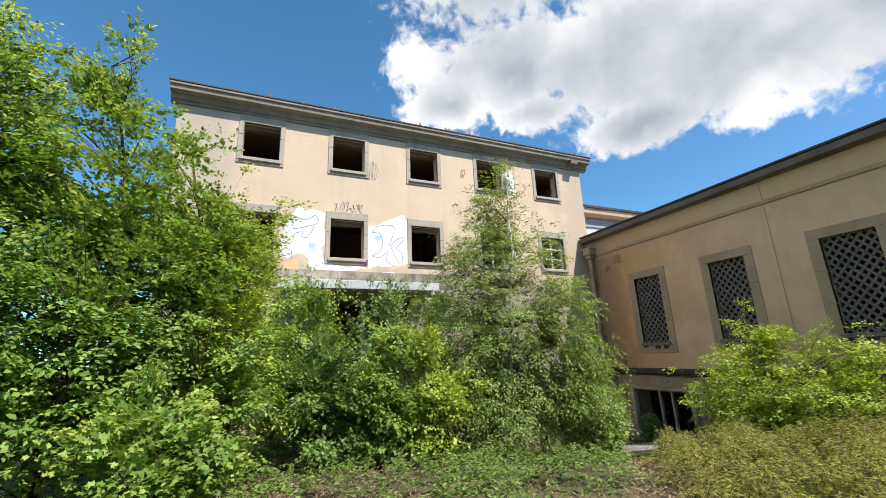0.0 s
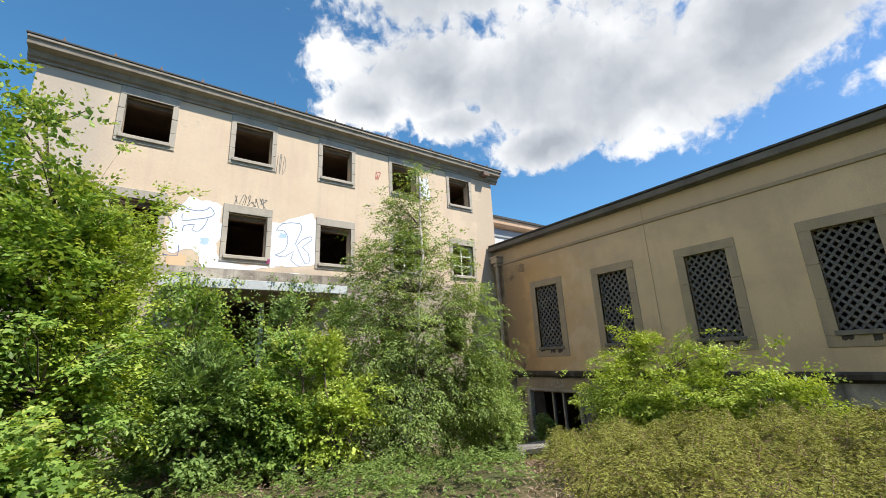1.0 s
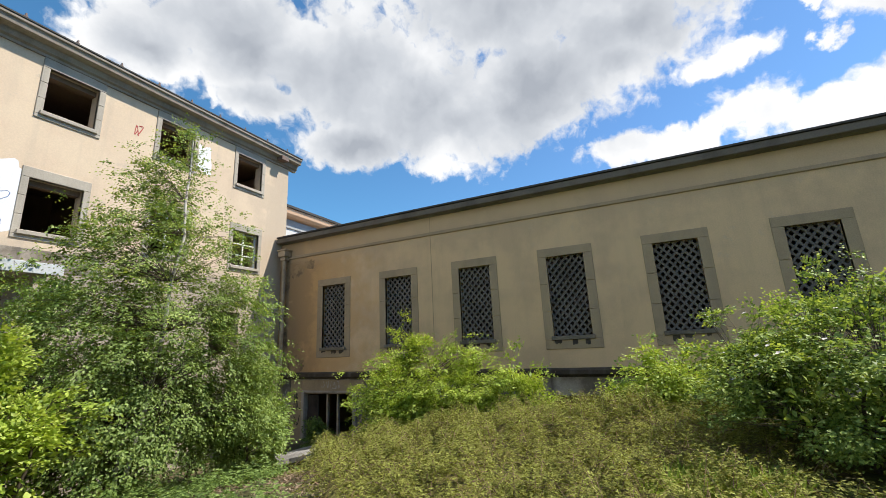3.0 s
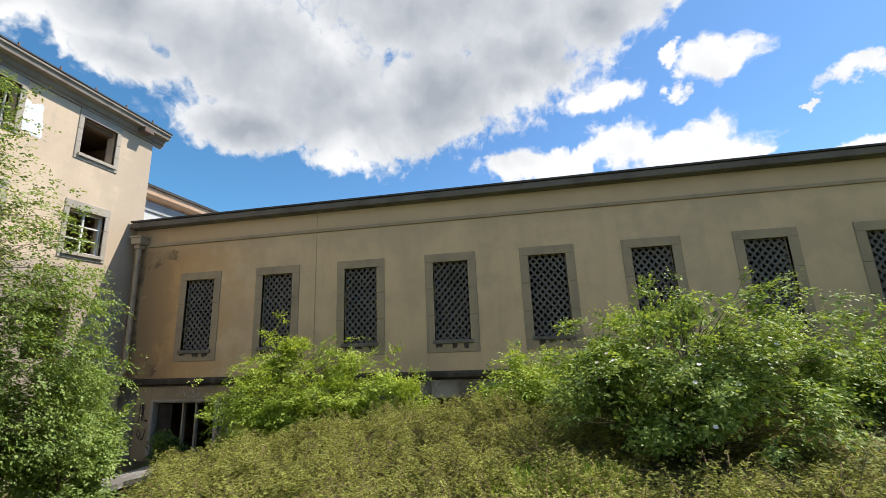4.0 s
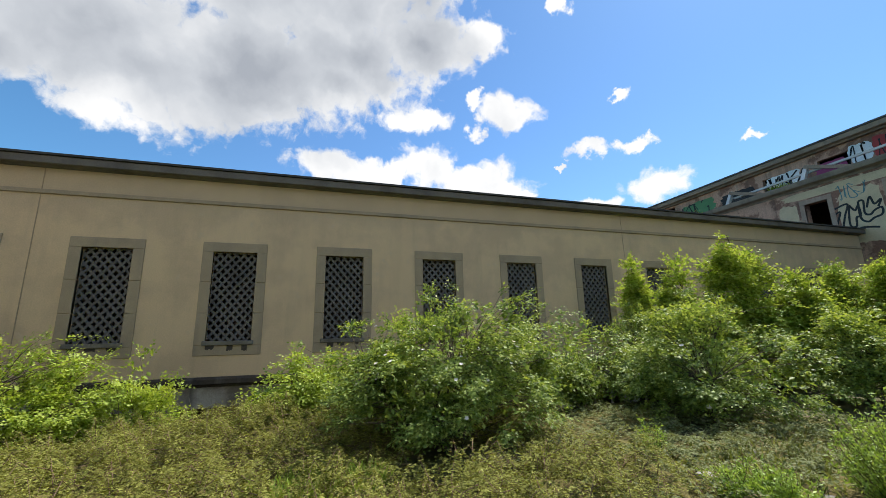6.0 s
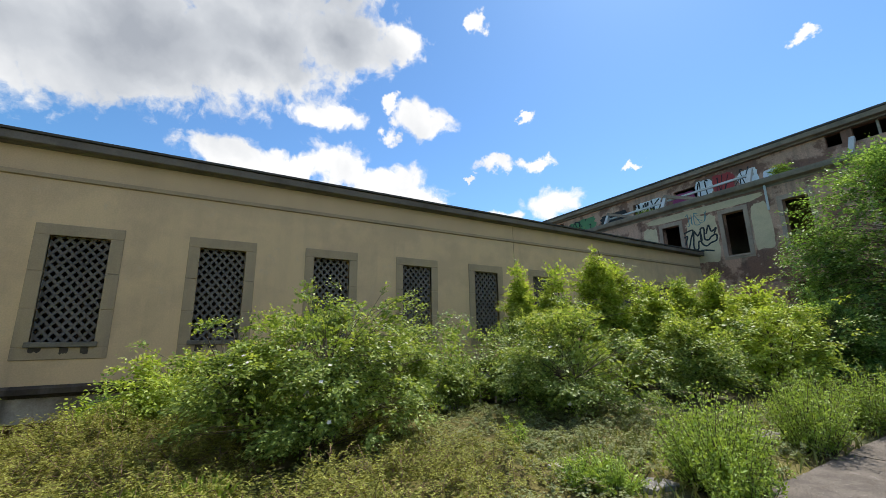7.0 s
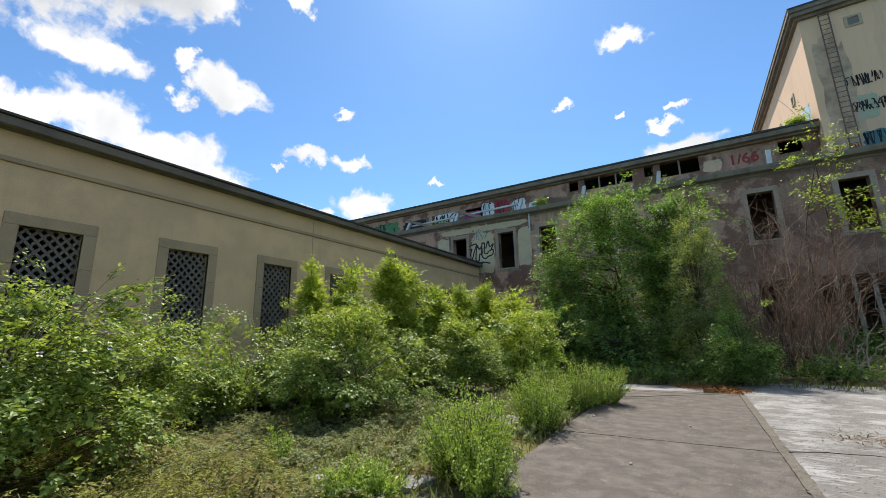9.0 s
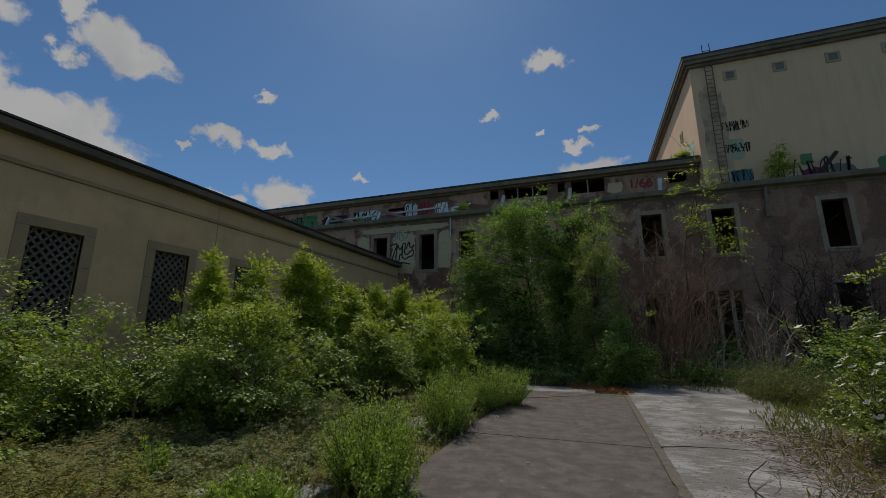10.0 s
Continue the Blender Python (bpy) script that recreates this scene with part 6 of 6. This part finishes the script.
for place, line in ((left_field, ((10, 350), (85, 290), (150, 325), (225, 340), (280, 330), (300, 315), (335, 360), (300, 385), (215, 395), (120, 400), (120, 355))),
                    (left_field, ((290, 395), (280, 430), (240, 475), (190, 465), (205, 432), (135, 435), (130, 470))),
                    (left_field, ((10, 350), (55, 410), (65, 450))), (left_field, ((115, 560), (115, 625), (20, 610))),
                    (right_field, ((905, 250), (928, 230), (992, 224), (1000, 242), (978, 283))), (right_field, ((905, 250), (935, 250), (950, 270), (940, 300), (905, 315))),
                    (right_field, ((905, 315), (940, 318), (975, 300), (965, 325), (1000, 340))),
                    (right_field, ((985, 285), (1005, 268), (1040, 256), (1042, 267), (1008, 288), (1030, 300), (1038, 325), (1020, 330), (995, 300), (985, 285)))):
    part("outline", ribbon_bm(smooth_line([place(x, y) for x, y in line], 2), 0.02, lambda u, v: on_a(u, v, 0.004)), INK, mural)
part("pale_dab", blot_bm(2.95, 3.2, 5.85, 6.05, lambda u, v: on_a(u, v, 0.003), 71, 0.2), SKYBLUE, mural)
part("pale_dab", blot_bm(0.55, 0.8, 5.35, 5.55, lambda u, v: on_a(u, v, 0.003), 72, 0.2), SKYBLUE, mural)
part("plum_dab", blot_bm(2.56, 2.68, 4.86, 5.05, lambda u, v: on_a(u, v, 0.045), 73, 0.2), MAGENTA, mural)
tag = thing("wall_tag", (2.0, YA - 0.01, 6.8), "thin grey spray tag above a window", "graffiti")
scrawl("tag_stroke", 1.35, 2.5, 6.86, 7.22, on_a, GREYSPRAY, 7, tag, 9, 0.022)
scrawl("tag_stroke", 2.72, 3.05, 8.3, 9.1, on_a, GREYSPRAY, 8, tag, 3, 0.022)
scrawl("tag_stroke", 6.75, 6.95, 8.95, 9.35, on_a, RED, 9, tag, 2, 0.03)

throw = thing("wall_graffiti", (12.6, YC + 0.01, 6.2), "black spray-painted lettering on the ruined facade", "graffiti")
OCHRE = paint("surviving_ochre_plaster", (0.64, 0.49, 0.31))
for k, dims in enumerate(((11.9, 13.8, 5.9, 8.98), (9.2, 10.1, 6.2, 8.95), (9.3, 16.4, 9.06, 9.5), (15.7, 16.7, 6.9, 8.9))):
    part("bright_patch", blot_bm(*dims, lambda u, v: on_c(u, v, -0.004), 12 + k, 0.06), OCHRE, throw)
LOOPS = (((0.0, 0.86), (0.33, 0.95), (0.24, 0.62), (0.12, 0.22), (0.0, 0.26), (0.15, 0.74), (0.0, 0.70), (0.0, 0.86)),
         ((0.36, 0.90), (0.30, 0.30), (0.42, 0.22), (0.46, 0.48), (0.55, 0.50), (0.54, 0.82), (0.46, 0.70), (0.36, 0.90)),
         ((0.56, 0.95), (0.54, 0.45), (0.66, 0.28), (0.80, 0.36), (0.96, 0.42), (0.98, 0.62), (0.84, 0.58), (0.74, 0.48), (0.64, 0.56), (0.66, 0.92), (0.56, 0.95)),
         ((0.70, 0.70), (0.80, 1.0), (0.86, 0.76), (1.0, 0.86), (0.92, 0.66)), ((0.02, 0.10), (0.22, 0.16), (0.30, 0.02), (0.52, 0.14), (0.86, 0.06)))
for k, loop in enumerate(LOOPS):
    part("black_stroke", ribbon_bm(smooth_line([(14.05 - 2.05 * a, 6.5 + 1.75 * b) for a, b in loop]), 0.10, lambda u, v, k=k: on_c(u, v, k * 0.0006)), BLACK, throw)
for k, loop in enumerate(LOOPS[:3]):
    part("black_stroke", ribbon_bm(smooth_line([(17.3 - 1.5 * a, 6.6 + 1.0 * b) for a, b in loop]), 0.08, lambda u, v, k=k: on_c(u, v, k * 0.0006)), BLACK, throw)
scrawl("pale_stroke", 12.4, 13.7, 8.5, 9.2, on_c, TEAL, 12, throw, 5, 0.04)
marks = thing("lintel_graffiti", (XB, 12.0, 0.1), "pale sprayed strokes on the lintel over the basement door", "graffiti")
scrawl("pale_stroke", 11.5, 12.45, 0.08, 0.36, lambda u, v, e=0: Vector((XB + 0.012 - e, u, v)), paint("chalky_spray", (0.50, 0.47, 0.42)), 74, marks, 8, 0.02)
pier = thing("pier_graffiti", (XB, 13.7, -0.5), "black sprayed scribbles beside the basement entrance", "graffiti")
scrawl("black_stroke", 13.5, 13.95, -0.75, -0.15, lambda u, v, e=0: Vector((XB + 0.012 - e, u, v)), BLACK, 71, pier, 4, 0.035)
scrawl("black_stroke", 13.5, 13.85, -1.35, -0.95, lambda u, v, e=0: Vector((XB + 0.012 - e, u, v)), BLACK, 72, pier, 3, 0.03)
band = thing("terrace_graffiti", (10.0, US, 10.0), "coloured graffiti pieces along the terrace wall", "graffiti")
for k, (u0, u1, v0, v1, mat) in enumerate(((12.9, 14.0, 10.9, 12.1, PAINT_WHITE), (11.6, 12.9, 10.9, 12.2, RED), (10.3, 11.4, 10.9, 11.9, PAINT_WHITE), (14.2, 15.8, 10.9, 11.7, MAGENTA), (9.2, 10.0, 10.9, 11.5, PAINT_WHITE),
                                          (16.6, 18.6, 10.9, 11.9, PAINT_WHITE), (22.6, 25.6, 10.9, 12.0, GREENSPRAY), (19.6, 22.0, 10.9, 11.8, BLACK), (-2.4, -1.4, 11.2, 12.0, PLASTER_T))):
    part("colour_field", blot_bm(u0, u1, v0, v1, lambda u, v, k=k: on_u(u, v, k * 0.001), 20 + k, 0.10), mat, band)
scrawl("black_stroke", 16.4, 18.6, 10.9, 11.8, lambda u, v, e=0: on_u(u, v, 0.02 + e), BLACK, 13, band, 6, 0.09)
scrawl("black_stroke", 10.4, 14.0, 10.9, 12.1, lambda u, v, e=0: on_u(u, v, 0.02 + e), BLACK, 14, band, 8, 0.06)
scrawl("black_stroke", 22.6, 25.6, 10.9, 12.0, lambda u, v, e=0: on_u(u, v, 0.02 + e), BLACK, 15, band, 7, 0.08)
number = bpy.data.curves.new("red_number", "FONT")
number.body, number.size, number.extrude, number.bevel_depth = "1/66", 0.85, 0.003, 0.018
number.materials.append(RED)
num = under(new("red_number", number), band, "red sprayed 1/66")
num.matrix_basis = Matrix.Translation((-2.75, US + 0.015, 11.42)) @ Euler((radians(90), 0, radians(180))).to_matrix().to_4x4()
tags = thing("tower_graffiti", (-9.0, TY + 0.01, 10.0), "black and teal graffiti tags beside the ladder", "graffiti")
part("soot_stain", blot_bm(-8.75, -7.35, 9.98, 17.4, lambda u, v: on_t(u, v, -0.003), 41, 0.16), surface("sooty_plaster", (0.66, 0.47, 0.335), (0.26, 0.19, 0.14), None, patch_scale=0.9, grain=20), tags)
part("green_field", blot_bm(-9.4, -8.6, 12.3, 13.7, on_t, 42, 0.10), paint("pale_green_spray", (0.46, 0.47, 0.34)), tags)
part("teal_field", blot_bm(-9.6, -8.5, 10.7, 11.6, on_t, 43, 0.10), TEAL, tags)
scrawl("black_stroke", -9.75, -8.35, 14.25, 14.85, lambda u, v, e=0: on_t(u, v, 0.01 + e), BLACK, 16, tags, 15, 0.05)
scrawl("black_stroke", -9.7, -8.4, 12.75, 13.3, lambda u, v, e=0: on_t(u, v, 0.01 + e), BLACK, 17, tags, 14, 0.05)
scrawl("black_stroke", -9.6, -8.5, 10.8, 11.5, lambda u, v, e=0: on_t(u, v, 0.01 + e), BLACK, 18, tags, 9, 0.045)
scrawl("red_stroke", -8.2, -7.3, 10.3, 11.0, lambda u, v, e=0: on_t(u, v, 0.01 + e), RED, 19, tags, 4, 0.06)
for k, (u0, u1, v0, v1, mat) in enumerate(((-13.2, -11.9, 10.0, 11.2, MAGENTA), (-12.6, -12.0, 11.5, 12.1, GREENSPRAY), (-14.6, -13.3, 10.0, 11.3, GREYSPRAY), (-17.0, -15.5, 10.0, 11.4, GREENSPRAY), (-19.0, -17.2, 10.0, 11.2, TEAL))):
    part("colour_field", blot_bm(u0, u1, v0, v1, lambda u, v, k=k: on_t(u, v, k * 0.001), 50 + k, 0.12), mat, tags)
scrawl("black_stroke", -14.5, -11.6, 10.2, 11.7, lambda u, v, e=0: on_t(u, v, 0.02 + e), BLACK, 21, tags, 8, 0.07)
for u0, u1, v0, v1, k in ((-32.5, -30.2, 12.9, 14.6, 61), (-41.0, -38.0, 12.9, 14.2, 62)):
    part("blue_field", blot_bm(u0, u1, v0, v1, on_s, k, 0.16), SKYBLUE, tags)
part("crack", ribbon_bm([(-36.5, 18.0), (-35.0, 16.8), (-33.4, 15.4), (-32.2, 14.0)], 0.05, on_s), GREYSPRAY, tags)
beam = thing("timber_beam", (-13.0, -28.2, 9.94), "charred timber beam leaning on the terrace", "beam")
part("beam", tube_bm(bmesh.new(), [(-11.9, YC - 0.5, 10.05), (-13.6, TY + 0.25, 11.9)], 0.14, 4), DARKTWIG, beam)

# ---- loose things on the ground ----
def stone(x, y, w, seed, z=None):
    r = random.Random(seed)
    bm = bmesh.new()
    bmesh.ops.create_icosphere(bm, subdivisions=2, radius=1.0)
    for v in bm.verts:
        v.co = Vector((v.co.x * w * 1.3, v.co.y * w, v.co.z * w * 0.6)) * (1 + 0.22 * noise.noise(v.co * 1.4 + Vector((seed, 0, 0))))
    bmesh.ops.rotate(bm, verts=bm.verts, cent=(0, 0, 0), matrix=Matrix.Rotation(r.uniform(0, 3), 3, "Z"))
    me = bpy.data.meshes.new("stone")
    bm.to_mesh(me)
    bm.free()
    me.materials.append(ROCK)
    ob = new("stone", me)
    ob.location = (x, y, (float(ground_z(x, y)) if z is None else z) + w * 0.35)
    tagged(ob, "pale rough stone lying on the ground", "stone", "loose stones")


for x, y, w, seed in ((4.1, -4.15, 0.09, 1), (2.5, -10.9, 0.07, 2), (4.6, -5.6, 0.05, 3), (3.0, -3.9, 0.05, 4), (3.7, -4.6, 0.04, 5), (2.2, -9.2, 0.03, 6), (1.2, -6.4, 0.02, 7), (0.6, -9.0, 0.02, 8)):
    stone(x, y, w, seed)


def stick(pts, r, label, mat, seed):
    rr = random.Random(seed)
    root = thing("fallen_branch", pts[0], label, "branch", "fallen branches")
    fine = smooth_line([(x, y) for x, y, z in pts], 5)
    zs = [z for _, _, z in pts]
    line = []
    for i, p in enumerate(fine):
        f = i / (len(fine) - 1) * (len(zs) - 1)
        k = min(int(f), len(zs) - 2)
        line.append((p.x, p.y, zs[k] * (1 - f + k) + zs[k + 1] * (f - k) + rr.uniform(0, 0.01)))
    rad = [r * (1 - 0.7 * i / (len(line) - 1)) for i in range(len(line))]
    part("wood", tube_bm(bmesh.new(), line, rad, 6), mat, root)


rs = np.random.RandomState(97)
n = 900
sx, sy = -1.35 - 2.6 * rs.uniform(0, 1, n) ** 0.8, rs.uniform(-9.8, -3.4, n)
sx = sx - 0.22 * np.maximum(-sy - 6.5, 0)
turn = rs.uniform(0, 6.28, n)
reach = rs.uniform(0.08, 0.32, n)
foot = np.stack([sx - np.cos(turn) * reach, sy - np.sin(turn) * reach, 0.02 + rs.uniform(0, 0.05, n)], -1)
tip = np.stack([sx + np.cos(turn) * reach, sy + np.sin(turn) * reach, 0.02 + rs.uniform(0, 0.12, n)], -1)
stalks = new("dry_stalks", tube_cloud("dry_stalks", curve_between(foot, tip, rs.normal(0, 0.05, (n, 3)), 4, rs), np.full(n, 0.006), np.full(n, 0.003), DEAD, 3))
tagged(stalks, "dry broken stalks strewn beside the concrete", "litter", kind="stuff")
stick([(-1.55, -5.1, 0.03), (-1.2, -5.6, 0.05), (-1.1, -6.2, 0.10), (-1.5, -6.9, 0.16)], 0.013, "dark fallen branch lying on the concrete", DARKTWIG, 1)
stick([(-1.2, -5.75, 0.06), (-1.6, -5.9, 0.05), (-2.1, -5.9, 0.08)], 0.009, "dark fallen branch lying on the concrete", DARKTWIG, 2)
stick([(-0.5, -7.75, 0.02), (-1.0, -7.9, 0.03), (-1.7, -7.85, 0.05)], 0.007, "thin dark twig lying on the concrete", DARKTWIG, 3)
stick([(2.3, -11.6, 0.03), (1.5, -12.0, 0.04), (0.3, -12.9, 0.03)], 0.02, "pale bare branch lying on the asphalt", DEAD, 4)


def grit(name, label, x0, x1, y0, y1, count, size, mat, seed, z=0.004):
    """Loose crumbs scattered on paving."""
    rs = np.random.RandomState(seed)
    p = np.stack([rs.uniform(x0, x1, count), rs.uniform(y0, y1, count), np.full(count, z)], -1)
    r = size * rs.uniform(0.4, 1.4, count) ** 1.5
    tv = np.array([(1, 0, 0), (-0.4, 0.8, 0), (-0.6, -0.7, 0), (0, 0, 0.6)])
    tf = np.array([(0, 1, 3), (1, 2, 3), (2, 0, 3)])
    a = rs.uniform(0, 6.28, count)
    c, sn = np.cos(a), np.sin(a)
    v = np.stack([c[:, None] * tv[:, 0] - sn[:, None] * tv[:, 1], sn[:, None] * tv[:, 0] + c[:, None] * tv[:, 1], np.repeat(tv[None, :, 2], count, 0)], -1)
    v = p[:, None] + v * r[:, None, None]
    f = tf[None] + (np.arange(count) * 4)[:, None, None]
    ob = new(name, fast_mesh(name, v.reshape(-1, 3), f.reshape(-1, 3), mat))
    tagged(ob, label, "grit", kind="stuff")


grit("pale_grit", "pale crumbs of mortar scattered over the asphalt", -0.38, 2.5, -13.2, -1.5, 4500, 0.0055, CONCRETE, 91)
grit("dark_grit", "dark grit and dead leaf crumbs on the paving", -2.3, 2.5, -13.2, -1.5, 9000, 0.008, BARK, 92, 0.014)
